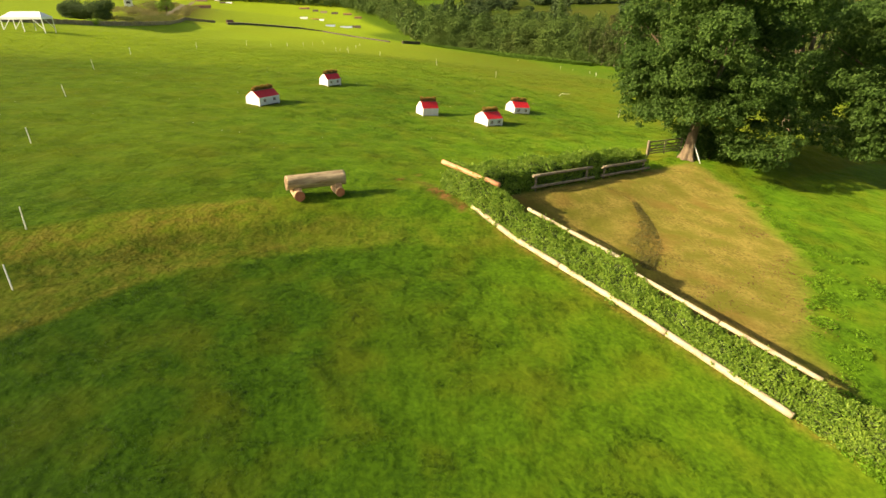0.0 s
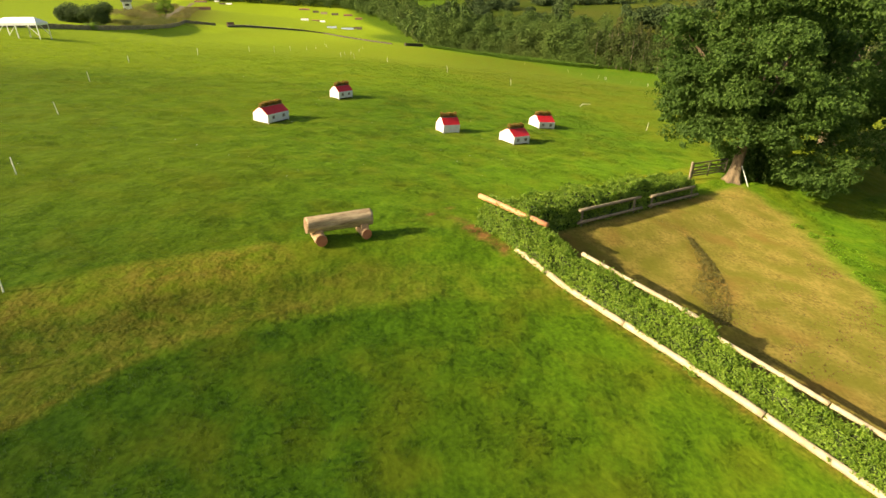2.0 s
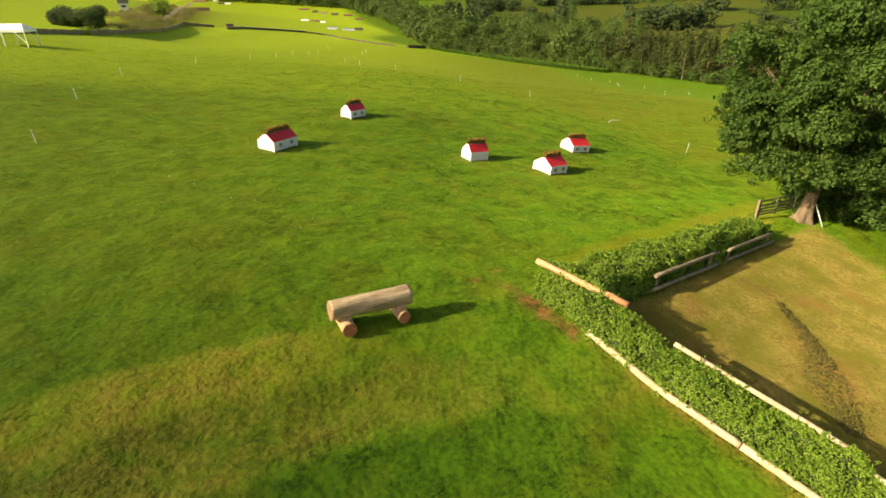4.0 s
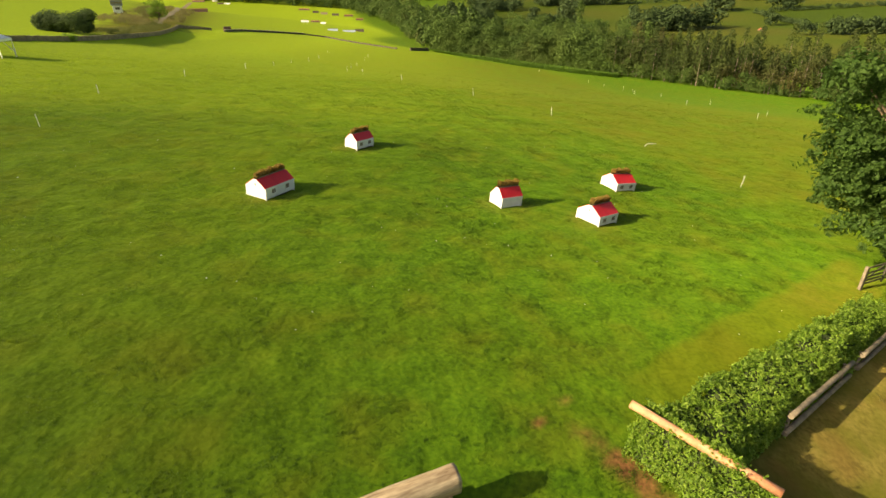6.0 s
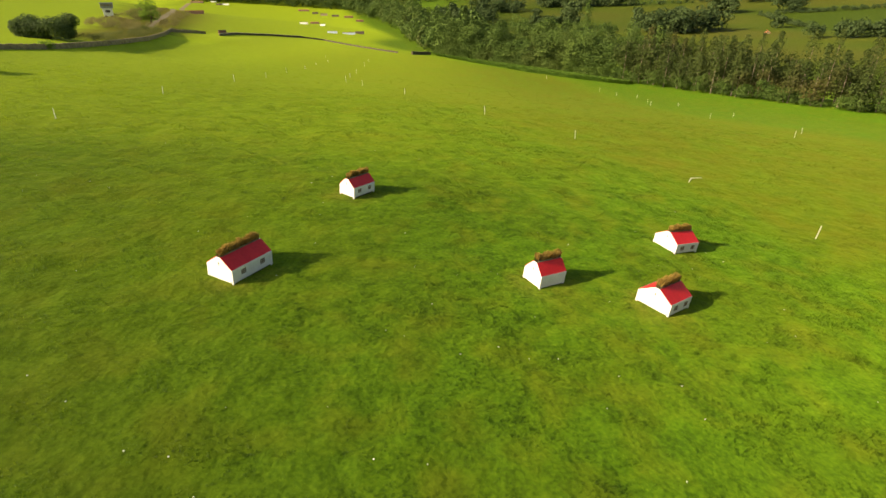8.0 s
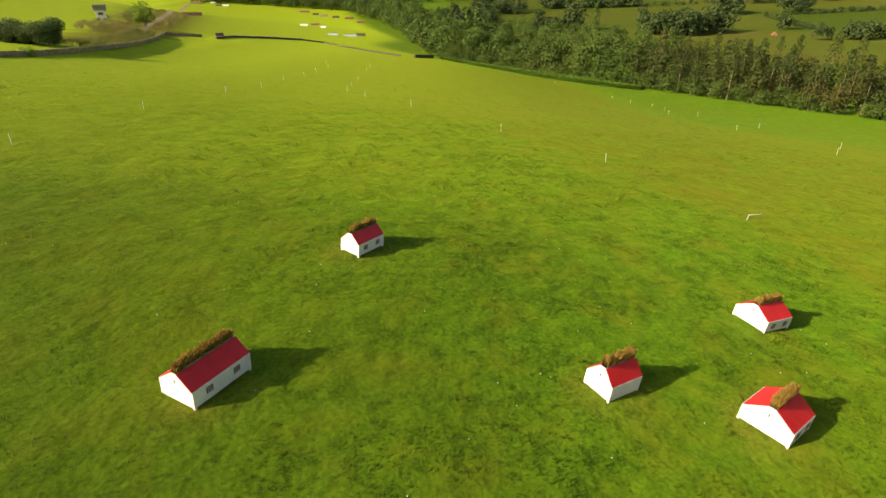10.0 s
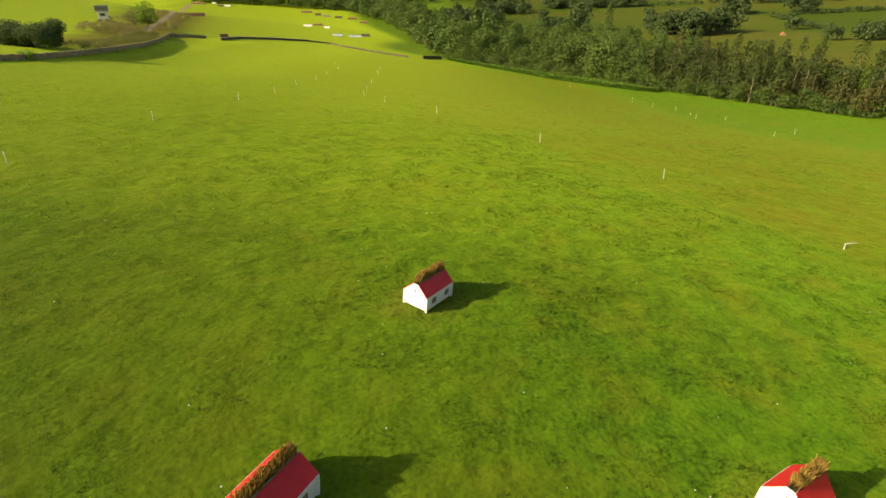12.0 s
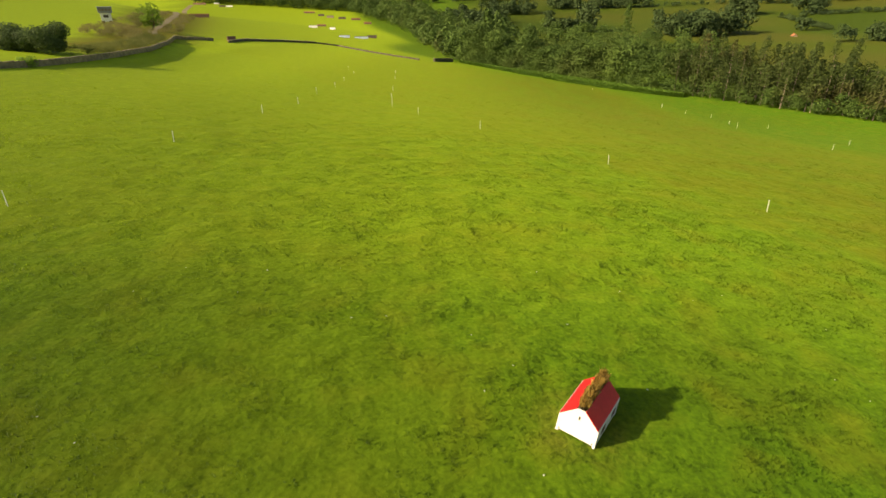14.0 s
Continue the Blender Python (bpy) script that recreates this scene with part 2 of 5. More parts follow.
GREEN_DEEP, GREEN, GREEN_LIGHT = (0.041, 0.094, 0.005), (0.068, 0.142, 0.006), (0.098, 0.182, 0.008)
STRAW, PAN_BROWN, MOWN = (0.238, 0.138, 0.029), (0.168, 0.134, 0.031), (0.080, 0.087, 0.005)


def turf_colour(nt, where):
    """Turf colour from the zone fields and noise at three scales."""
    big = noise_node(nt, where, 0.11, 3)
    mid = noise_node(nt, where, 0.9, 5)
    fine = noise_node(nt, where, 6.0, 5)
    f = math_node(nt, "ADD", math_node(nt, "MULTIPLY", mid, 0.4), math_node(nt, "MULTIPLY", fine, 0.6))
    green = stops(nt, f, (0.36, GREEN_DEEP), (0.5, GREEN), (0.66, GREEN_LIGHT))
    green = mix(nt, math_node(nt, "MULTIPLY", stops(nt, big, (0.42, (0, 0, 0)), (0.68, (1, 1, 1))), 0.28), green, MOWN)
    green = mix(nt, attribute(nt, "lush"), green, mix(nt, 1.0, green, (0.54, 0.66, 0.65), "MULTIPLY"))
    worn = stops(nt, noise_node(nt, where, 0.45, 4), (0.48, (0, 0, 0)), (0.68, (0.28, 0.28, 0.28)))
    green = mix(nt, worn, green, (0.125, 0.110, 0.009))
    mown = stops(nt, f, (0.36, (0.064, 0.078, 0.004)), (0.5, MOWN), (0.66, (0.096, 0.098, 0.007)))
    tan = stops(nt, noise_node(nt, where, 0.07, 4), (0.48, (0, 0, 0)), (0.66, (0.5, 0.5, 0.5)))
    mown = mix(nt, tan, mown, (0.104, 0.083, 0.008))
    straw = stops(nt, f, (0.36, (0.120, 0.096, 0.016)), (0.5, STRAW), (0.66, (0.310, 0.195, 0.055)))
    pan = stops(nt, f, (0.36, (0.096, 0.079, 0.018)), (0.5, PAN_BROWN), (0.64, (0.215, 0.168, 0.044)))
    moss = stops(nt, noise_node(nt, where, 0.55, 5), (0.40, (0, 0, 0)), (0.62, (0.8, 0.8, 0.8)))
    pan = mix(nt, moss, pan, (0.098, 0.102, 0.013))
    earth = stops(nt, noise_node(nt, where, 0.38, 5), (0.54, (0, 0, 0)), (0.68, (0.6, 0.6, 0.6)))
    pan = mix(nt, earth, pan, (0.150, 0.092, 0.024))
    c = mix(nt, attribute(nt, "mown"), green, mown)
    c = mix(nt, attribute(nt, "pale"), c, stops(nt, f, (0.36, (0.276, 0.385, 0.008)), (0.66, (0.385, 0.495, 0.024))))
    hill = stops(nt, noise_node(nt, where, 0.006, 2), (0.40, (0.026, 0.045, 0.004)), (0.50, (0.040, 0.055, 0.006)), (0.60, (0.048, 0.053, 0.008)))
    c = mix(nt, attribute(nt, "fallow"), c, mix(nt, 1.0, hill, stops(nt, f, (0.36, (0.8, 0.8, 0.8)), (0.66, (1.15, 1.15, 1.15))), "MULTIPLY"))
    patch = math_node(nt, "MULTIPLY", math_node(nt, "MULTIPLY", attribute(nt, "dry"), 0.8), stops(nt, noise_node(nt, where, 1.6, 4), (0.33, (0.25, 0.25, 0.25)), (0.6, (1, 1, 1))))
    c = mix(nt, patch, c, straw)
    c = mix(nt, attribute(nt, "pan"), c, pan)
    return mix(nt, attribute(nt, "soil"), c, stops(nt, f, (0.36, (0.110, 0.048, 0.018)), (0.66, (0.260, 0.115, 0.045))))


def ground_material():
    mat, nt, bsdf = material("turf")
    where = coords(nt, True)
    link(nt, turf_colour(nt, where), bsdf.inputs["Base Color"])
    bsdf.inputs["Roughness"].default_value = 0.9
    bsdf.inputs["Specular IOR Level"].default_value = 0.06
    tussock = nt.nodes.new("ShaderNodeTexVoronoi")
    tussock.feature = "SMOOTH_F1"
    tussock.inputs["Scale"].default_value = 1.5
    tussock.inputs["Smoothness"].default_value = 1.0
    wob = nt.nodes.new("ShaderNodeVectorMath")
    wob.operation = "ADD"
    warp = nt.nodes.new("ShaderNodeTexNoise")
    warp.inputs["Scale"].default_value = 1.1
    link(nt, where, warp.inputs["Vector"])
    link(nt, where, wob.inputs[0])
    link(nt, warp.outputs["Color"], wob.inputs[1])
    link(nt, wob.outputs[0], tussock.inputs["Vector"])
    f = math_node(nt, "SUBTRACT", math_node(nt, "MULTIPLY", noise_node(nt, where, 1.4, 2), 0.8), math_node(nt, "MULTIPLY", tussock.outputs["Distance"], 0.30))
    f = math_node(nt, "ADD", f, math_node(nt, "MULTIPLY", noise_node(nt, where, 5.5, 5), math_node(nt, "ADD", 0.17, math_node(nt, "MULTIPLY", attribute(nt, "dry"), 0.55))))
    rough_turf = math_node(nt, "SUBTRACT", math_node(nt, "SUBTRACT", 1.0, math_node(nt, "MULTIPLY", attribute(nt, "pan"), 0.5)), math_node(nt, "ADD", math_node(nt, "MULTIPLY", attribute(nt, "mown"), 0.35), math_node(nt, "MULTIPLY", attribute(nt, "pale"), 0.6)))
    bump(nt, bsdf, math_node(nt, "MULTIPLY", f, rough_turf), 0.8, 0.235)
    bsdf.inputs["Sheen Weight"].default_value = 0.05
    bsdf.inputs["Diffuse Roughness"].default_value = 1.0
    bsdf.inputs["Sheen Roughness"].default_value = 0.45
    bsdf.inputs["Sheen Tint"].default_value = (0.50, 0.66, 0.05, 1)
    return mat


def blade_material():
    mat, nt, bsdf = material("grass_blades")
    where = coords(nt, True)
    c = turf_colour(nt, where)
    rnd = nt.nodes.new("ShaderNodeNewGeometry").outputs["Random Per Island"]
    c = mix(nt, 1.0, c, stops(nt, rnd, (0.0, (0.80, 0.84, 0.8)), (1.0, (1.42, 1.36, 1.3))), "MULTIPLY")
    link(nt, c, bsdf.inputs["Base Color"])
    bsdf.inputs["Roughness"].default_value = 0.5
    bsdf.inputs["Diffuse Roughness"].default_value = 1.0
    bsdf.inputs["Specular IOR Level"].default_value = 0.3
    upright = nt.nodes.new("ShaderNodeCombineXYZ")
    upright.inputs[2].default_value = 1.0
    lean = nt.nodes.new("ShaderNodeVectorMath")
    lean.operation = "MULTIPLY_ADD"
    link(nt, nt.nodes.new("ShaderNodeNewGeometry").outputs["Normal"], lean.inputs[0])
    lean.inputs[1].default_value = (0.6, 0.6, 0.6)
    link(nt, upright.outputs[0], lean.inputs[2])
    even = nt.nodes.new("ShaderNodeVectorMath")
    even.operation = "NORMALIZE"
    link(nt, lean.outputs[0], even.inputs[0])
    link(nt, even.outputs[0], bsdf.inputs["Normal"])
    tr = nt.nodes.new("ShaderNodeBsdfTranslucent")
    link(nt, mix(nt, 1.0, c, (1.3, 1.3, 1.3), "MULTIPLY"), tr.inputs["Color"])
    ms = nt.nodes.new("ShaderNodeMixShader")
    ms.inputs[0].default_value = 0.5
    link(nt, bsdf.outputs[0], ms.inputs[1])
    link(nt, tr.outputs[0], ms.inputs[2])
    link(nt, ms.outputs[0], nt.nodes["Material Output"].inputs["Surface"])
    return mat


def leaf_material(name, dark, mid, light, accent=None, translucent=0.3, scale=0.25, gloss=0.3, single=0.5):
    """Leaves that vary leaf by leaf and from bough to bough."""
    mat, nt, bsdf = material(name)
    rnd = nt.nodes.new("ShaderNodeNewGeometry").outputs["Random Per Island"]
    area = noise_node(nt, coords(nt, True), scale, 3)
    f = math_node(nt, "ADD", math_node(nt, "MULTIPLY", rnd, single), math_node(nt, "MULTIPLY", area, 1.1 - single))
    c = stops(nt, f, (0.25, dark), (0.55, mid), (0.85, light))
    if accent:
        c = mix(nt, stops(nt, noise_node(nt, coords(nt, True), scale * 0.6, 2), (0.54, (0, 0, 0)), (0.70, (0.6, 0.6, 0.6))), c, accent)
    link(nt, c, bsdf.inputs["Base Color"])
    bsdf.inputs["Roughness"].default_value = 0.55
    bsdf.inputs["Specular IOR Level"].default_value = gloss
    tr = nt.nodes.new("ShaderNodeBsdfTranslucent")
    link(nt, c, tr.inputs["Color"])
    ms = nt.nodes.new("ShaderNodeMixShader")
    ms.inputs[0].default_value = translucent
    link(nt, bsdf.outputs[0], ms.inputs[1])
    link(nt, tr.outputs[0], ms.inputs[2])
    link(nt, ms.outputs[0], nt.nodes["Material Output"].inputs["Surface"])
    return mat


def plain_material(name, dark, light, scale=4.0, rough=0.7, relief=0.3, depth=0.01, stretch=None, world_space=False):
    mat, nt, bsdf = material(name)
    where = coords(nt, world_space)
    f = math_node(nt, "ADD", math_node(nt, "MULTIPLY", noise_node(nt, where, scale, 5, stretch), 0.6), math_node(nt, "MULTIPLY", noise_node(nt, where, scale * 5, 4, stretch), 0.4))
    rnd = nt.nodes.new("ShaderNodeObjectInfo").outputs["Random"]
    c = stops(nt, f, (0.35, dark), (0.65, light))
    c = mix(nt, 1.0, c, stops(nt, rnd, (0, (0.92, 0.92, 0.92)), (1, (1.05, 1.05, 1.05))), "MULTIPLY")
    link(nt, c, bsdf.inputs["Base Color"])
    bsdf.inputs["Roughness"].default_value = rough
    bump(nt, bsdf, f, relief, depth)
    return mat


TURF, BLADES = ground_material(), blade_material()
OAK_LEAF = leaf_material("oak_leaf", (0.056, 0.110, 0.021), (0.092, 0.172, 0.033), (0.136, 0.226, 0.045), translucent=0.56, gloss=0.15)
HEDGE_LEAF = leaf_material("hedge_leaf", (0.105, 0.195, 0.016), (0.205, 0.335, 0.030), (0.325, 0.450, 0.060), scale=0.9, translucent=0.45, gloss=0.4)
WOOD_LEAF = leaf_material("wood_leaf", (0.052, 0.092, 0.020), (0.086, 0.140, 0.029), (0.126, 0.186, 0.038), (0.116, 0.130, 0.035), scale=0.06, translucent=0.25, gloss=0.1, single=0.25)
CONIFER_LEAF = leaf_material("conifer_leaf", (0.042, 0.066, 0.018), (0.070, 0.098, 0.025), (0.102, 0.130, 0.032), (0.145, 0.098, 0.038), scale=0.07, translucent=0.35, gloss=0.1, single=0.3)
FAR_LEAF = leaf_material("far_leaf", (0.046, 0.078, 0.028), (0.068, 0.106, 0.036), (0.096, 0.138, 0.046), scale=0.03, translucent=0.3, gloss=0.1, single=0.25)
WEED_LEAF = leaf_material("weed_leaf", (0.120, 0.240, 0.014), (0.180, 0.340, 0.022), (0.250, 0.430, 0.036), scale=0.8, translucent=0.45, gloss=0.1)
CROP_LEAF = leaf_material("crop_leaf", (0.082, 0.160, 0.014), (0.095, 0.178, 0.016), (0.110, 0.196, 0.019), scale=0.2, single=0.2)
DEAD_WEED = leaf_material("dead_weed", (0.085, 0.085, 0.020), (0.140, 0.130, 0.034), (0.205, 0.180, 0.052), scale=1.5)
OLIVE_LEAF = leaf_material("olive_leaf", (0.095, 0.115, 0.024), (0.150, 0.170, 0.034), (0.210, 0.215, 0.050), scale=0.12, single=0.25)
SCRUB_LEAF = leaf_material("scrub_leaf", (0.150, 0.142, 0.042), (0.235, 0.212, 0.066), (0.310, 0.270, 0.090), (0.140, 0.170, 0.036), scale=0.12, single=0.25)
BUSH_LEAF = leaf_material("bush_leaf", (0.066, 0.100, 0.040), (0.098, 0.144, 0.052), (0.135, 0.185, 0.064), translucent=0.4, gloss=0.1)
RUST_LEAF = leaf_material("rust_leaf", (0.090, 0.040, 0.020), (0.150, 0.070, 0.032), (0.220, 0.120, 0.060), scale=1.5)
BRUSH_STEM = leaf_material("brush_stem", (0.035, 0.028, 0.014), (0.070, 0.055, 0.022), (0.120, 0.090, 0.035), scale=3.0, translucent=0.1)
BRUSH_TWIG = leaf_material("brush_twig", (0.180, 0.115, 0.026), (0.340, 0.220, 0.050), (0.480, 0.330, 0.085), scale=3.0, translucent=0.15)
BARK = plain_material("bark", (0.090, 0.066, 0.040), (0.320, 0.235, 0.138), 4.0, 0.9, 1.0, 0.10, (1, 1, 0.2))
PALE_BARK = plain_material("pale_bark", (0.180, 0.140, 0.100), (0.300, 0.240, 0.180), 1.0, 0.9, 0.5, 0.05, (1, 1, 0.25), True)
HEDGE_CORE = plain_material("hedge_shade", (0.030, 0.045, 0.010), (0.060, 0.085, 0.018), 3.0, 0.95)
PEELED = plain_material("peeled_wood", (0.400, 0.300, 0.165), (0.620, 0.510, 0.330), 1.3, 0.6, 0.4, 0.02, (1, 1, 1))
ORANGE_WOOD = plain_material("orange_wood", (0.540, 0.200, 0.085), (0.730, 0.400, 0.200), 2.2, 0.6, 0.5, 0.02)
GREY_WOOD = plain_material("grey_wood", (0.160, 0.125, 0.078), (0.340, 0.275, 0.180), 2.5, 0.8, 0.5, 0.02)
LOG_WOOD = plain_material("weathered_log", (0.185, 0.110, 0.050), (0.590, 0.460, 0.275), 1.2, 0.75, 0.8, 0.05, (0.45, 2.6, 2.6))
STUB_WOOD = plain_material("stub_log_wood", (0.260, 0.150, 0.070), (0.520, 0.350, 0.190), 2.0, 0.8, 0.6, 0.03)
LOG_FACE = plain_material("weathered_log_end", (0.150, 0.092, 0.046), (0.300, 0.195, 0.105), 5.0, 0.8, 0.4, 0.02)
LOG_END = plain_material("cut_log_end", (0.300, 0.095, 0.040), (0.440, 0.170, 0.080), 5.0, 0.8, 0.4, 0.02)
GATE_WOOD = plain_material("gate_wood", (0.085, 0.072, 0.048), (0.210, 0.175, 0.120), 3.0, 0.85, 0.4, 0.02)
DARK_TIMBER = plain_material("dark_timber", (0.045, 0.035, 0.025), (0.120, 0.095, 0.065), 3.0, 0.85, 0.4, 0.02)
WHITE_PAINT = plain_material("white_paint", (0.700, 0.690, 0.660), (0.850, 0.840, 0.800), 2.0, 0.55, 0.2, 0.006)
RED_PAINT = plain_material("red_paint", (0.560, 0.010, 0.014), (0.700, 0.018, 0.022), 1.5, 0.5, 0.25, 0.006)
BROWN_PAINT = plain_material("brown_paint", (0.090, 0.045, 0.025), (0.160, 0.085, 0.050), 6.0, 0.6)
PANE_PAINT = plain_material("painted_pane", (0.400, 0.360, 0.300), (0.600, 0.560, 0.500), 6.0, 0.5)
STAKE_WHITE = plain_material("stake_plastic", (0.720, 0.720, 0.640), (0.850, 0.850, 0.760), 6.0, 0.45)
DARK_STONE = plain_material("dark_stone", (0.050, 0.044, 0.028), (0.140, 0.122, 0.078), 1.2, 0.9, 0.7, 0.1, None, True)
STONE = plain_material("dry_stone", (0.130, 0.104, 0.058), (0.310, 0.250, 0.150), 1.2, 0.9, 0.7, 0.1, None, True)
CANVAS = plain_material("white_canvas", (0.780, 0.780, 0.760), (0.880, 0.880, 0.860), 1.0, 0.6)
TOWER_GREY = plain_material("tower_grey", (0.200, 0.210, 0.220), (0.320, 0.330, 0.340), 1.0, 0.6)
JUMP_ORANGE = plain_material("jump_orange", (0.340, 0.165, 0.050), (0.470, 0.260, 0.090), 1.0, 0.6)
JUMP_BLUE = plain_material("jump_blue", (0.300, 0.380, 0.500), (0.450, 0.520, 0.620), 1.0, 0.6)
SAND = plain_material("sandy_track", (0.165, 0.135, 0.058), (0.275, 0.222, 0.105), 0.15, 0.95, 0.5, 0.2, None, True)


# ---- the ground: one sheet to the horizon ----
def axis(lo, fine_lo, fine_hi, hi, step, grow):
    mid = list(np.arange(fine_lo, fine_hi, step))
    out, d, p = [], step, fine_lo
    while p > lo:
        d *= grow
        p -= d
        out.append(p)
    up, d, p = [], step, mid[-1]
    while p < hi:
        d *= grow
        p += d
        up.append(p)
    return np.array(out[::-1] + mid + up)


def relief(x, y):
    """Tussocks in the turf, in metres."""
    dry, pan, mown, lush = zones(x, y)
    amp = 1 - 0.85 * pan - 0.35 * mown + 0.5 * dry
    fade = 1 - 0.8 * sst(110, 200, y)
    b = 0.055 * vnoise(x / 1.1, y / 0.9, 11) + 0.05 * vnoise(x / 2.3, y / 1.7, 13)
    return b * amp * fade


def pale_turf(x, y):
    """Turf painted lighter for view-dependent light, on the meadow's western side and along the kerb logs."""
    kerb_side = 0.04 * sst(0, 9, x) * sst(3.5, 5.5, below_bank(x, y)) * (1 - sst(-0.4, 0.2, (x - KERB_A.x) * N1.x + (y - KERB_A.y) * N1.y))
    near = 0.15 * (1 - sst(-24, -5, x)) * sst(20, 32, y)
    brow = 0.40 * (1 - sst(-46, 26, x)) * sst(57, 76, y) + 0.22 * (1 - sst(-62, -34, x)) * sst(30, 50, y)
    return kerb_side + np.maximum(near, brow)


def build_ground():
    xs = axis(-1800, -40, 34, 1800, 0.36, 1.065)
    ys = axis(-400, 9, 90, 2600, 0.36, 1.048)
    gx, gy = np.meshgrid(xs, ys)
    x, y = gx.ravel(), gy.ravel()
    z = height(x, y) + relief(x, y)
    nx, ny = len(xs), len(ys)
    i = (np.arange(ny - 1)[:, None] * nx + np.arange(nx - 1)[None, :]).ravel()
    dry, pan, mown, lush = zones(x, y)
    far = sst(250, 420, np.hypot(x, y))
    mown = mown * (1 - 0.25 * far)
    pale = np.maximum((1 - sst(-95, -62, x)) * sst(60, 120, y), 0.04 * sst(215, 285, y) * (1 - sst(-40, 10, x)))
    pale = np.where((y > 250) & (x > -150 - 0.42 * (y - 280)), np.minimum(pale, 0.04 + 0.96 * (1 - sst(240, 285, y))), pale)
    pale = np.maximum(pale, pale_turf(x, y))
    pale = np.maximum(pale, np.maximum(0.26 * rim_band(x, y), 0.06 * mown_lip(x, y)))
    fallow = far * sst(-30, 60, x)
    into_wood = np.minimum(0.78 * x + 0.62 * y - 192, (x + 25 + 0.28 * (y - 330)) * 0.96 - 32 * sst(345, 470, y))
    lush = np.maximum(lush, 0.45 * sst(88, 130, y) * (1 - sst(200, 240, y)) * sst(0, 60, x) * (1 - fallow))
    lush = np.maximum(lush, 0.40 * sst(285, 320, y) * (1 - fallow))
    lush = np.maximum(lush, 0.75 * sst(-98, -64, into_wood) * sst(28, 48, x) * (1 - fallow))
    mown, pale = mown * (1 - sst(-32, -24, into_wood)), pale * (1 - sst(-20, -5, into_wood))
    dry = np.maximum(dry, 0.9 * np.exp(-(((x + 112) / 9) ** 2 + ((y - 234) / 16) ** 2)))
    dry = np.maximum(dry, 0.7 * np.exp(-(((x + 128) / 7) ** 2 + ((y - 268) / 22) ** 2)))
    back = off_wall(x, y)
    scrubby = sst(-20, -14, back) * (1 - sst(-2.5, -0.5, back)) * sst(150, 172, y) * (1 - sst(240, 252, y))
    lane = (x - np.interp(y, [221, 238, 283, 342, 520], [-100, -114, -131, -153, -230])) / np.interp(y, [220, 260, 400], [9, 13, 16])
    scrubby = np.maximum(scrubby, np.exp(-lane ** 2) * sst(214, 226, y) * (1 - sst(420, 520, y)))
    dry, pale = np.maximum(dry, 0.95 * scrubby), pale * (1 - 0.8 * scrubby)
    me = array_mesh("ground", np.stack([x, y, z], 1), np.stack([i, i + 1, i + nx + 1, i + nx], 1), {"dry": dry, "pan": pan, "mown": mown, "lush": lush, "pale": pale, "fallow": fallow, "soil": bare_soil(x, y)}, True)
    tagged(part("ground", me, TURF), "rolling green meadow turf with dry patches and a worn bank", "ground", kind="structure")


def build_blades(name, per_m2, x0, x1, y0, y1, hgt, wid, seed, label):
    """Tufts of grass, thick where the turf is rank and thin where it is worn."""
    rng = np.random.default_rng(seed)
    n = int(per_m2 * (x1 - x0) * (y1 - y0))
    x, y = rng.uniform(x0, x1, n), rng.uniform(y0, y1, n)
    # only the wedge of meadow that the flight passes over
    wedge = (x > -14 - 0.86 * (y - 8)) & (x < 14 + 0.62 * (y - 8))
    x, y = x[wedge], y[wedge]
    x = x + 0.15 * vnoise(x / 0.35, y / 0.35, 31)
    y = y + 0.15 * vnoise(x / 0.35, y / 0.35, 32)
    dry, pan, mown, lush = zones(x, y)
    keep = rng.uniform(0, 1, len(x)) > np.clip(0.88 * pan + 0.30 * mown + 0.9 * sst(88, 118, y + 6 * vnoise(x / 9, y / 9, 35)), 0, 1)
    x, y, dry, pan, mown, lush = (a[keep] for a in (x, y, dry, pan, mown, lush))
    n = len(x)
    tuft = np.clip(0.5 + 0.45 * vnoise(x / 0.8, y / 0.6, 33) + 0.45 * vnoise(x / 2.1, y / 1.5, 36), 0, 1) ** 1.5
    rank = np.clip(1 - 0.6 * pan - 0.5 * mown - 0.75 * rim_band(x, y) - 0.6 * mown_lip(x, y), 0.15, 1)
    h = hgt * rng.uniform(0.5, 1.2, n) * (0.45 + 1.1 * tuft) * rank * (1 + 0.25 * lush)
    z = height(x, y) + relief(x, y) - 0.015
    a = rng.uniform(0, 2 * np.pi, n)
    lean = rng.uniform(0.1, 1.0, n) * h
    la = 2.2 + 1.2 * vnoise(x / 5.0, y / 5.0, 34) + rng.normal(0, 1.3, n)
    w = wid * rng.uniform(0.6, 1.4, n) * (0.6 + 0.4 * rank)
    p = np.stack([x, y, z], 1)
    d = np.stack([np.cos(a) * w, np.sin(a) * w, np.zeros(n)], 1)
    tip = p + np.stack([np.cos(la) * lean, np.sin(la) * lean, h], 1)
    v = np.stack([p - d, p + d, tip], 1).reshape(-1, 3)
    pale = np.maximum(np.maximum(0.26 * rim_band(x, y), 0.06 * mown_lip(x, y)), pale_turf(x, y))
    me = array_mesh(name, v, np.arange(3 * n).reshape(-1, 3), {k: np.repeat(q, 3) for k, q in (("dry", dry), ("pan", pan), ("mown", mown), ("lush", lush), ("pale", pale))})
    tagged(part(name, me, BLADES), label, "grass", kind="stuff")


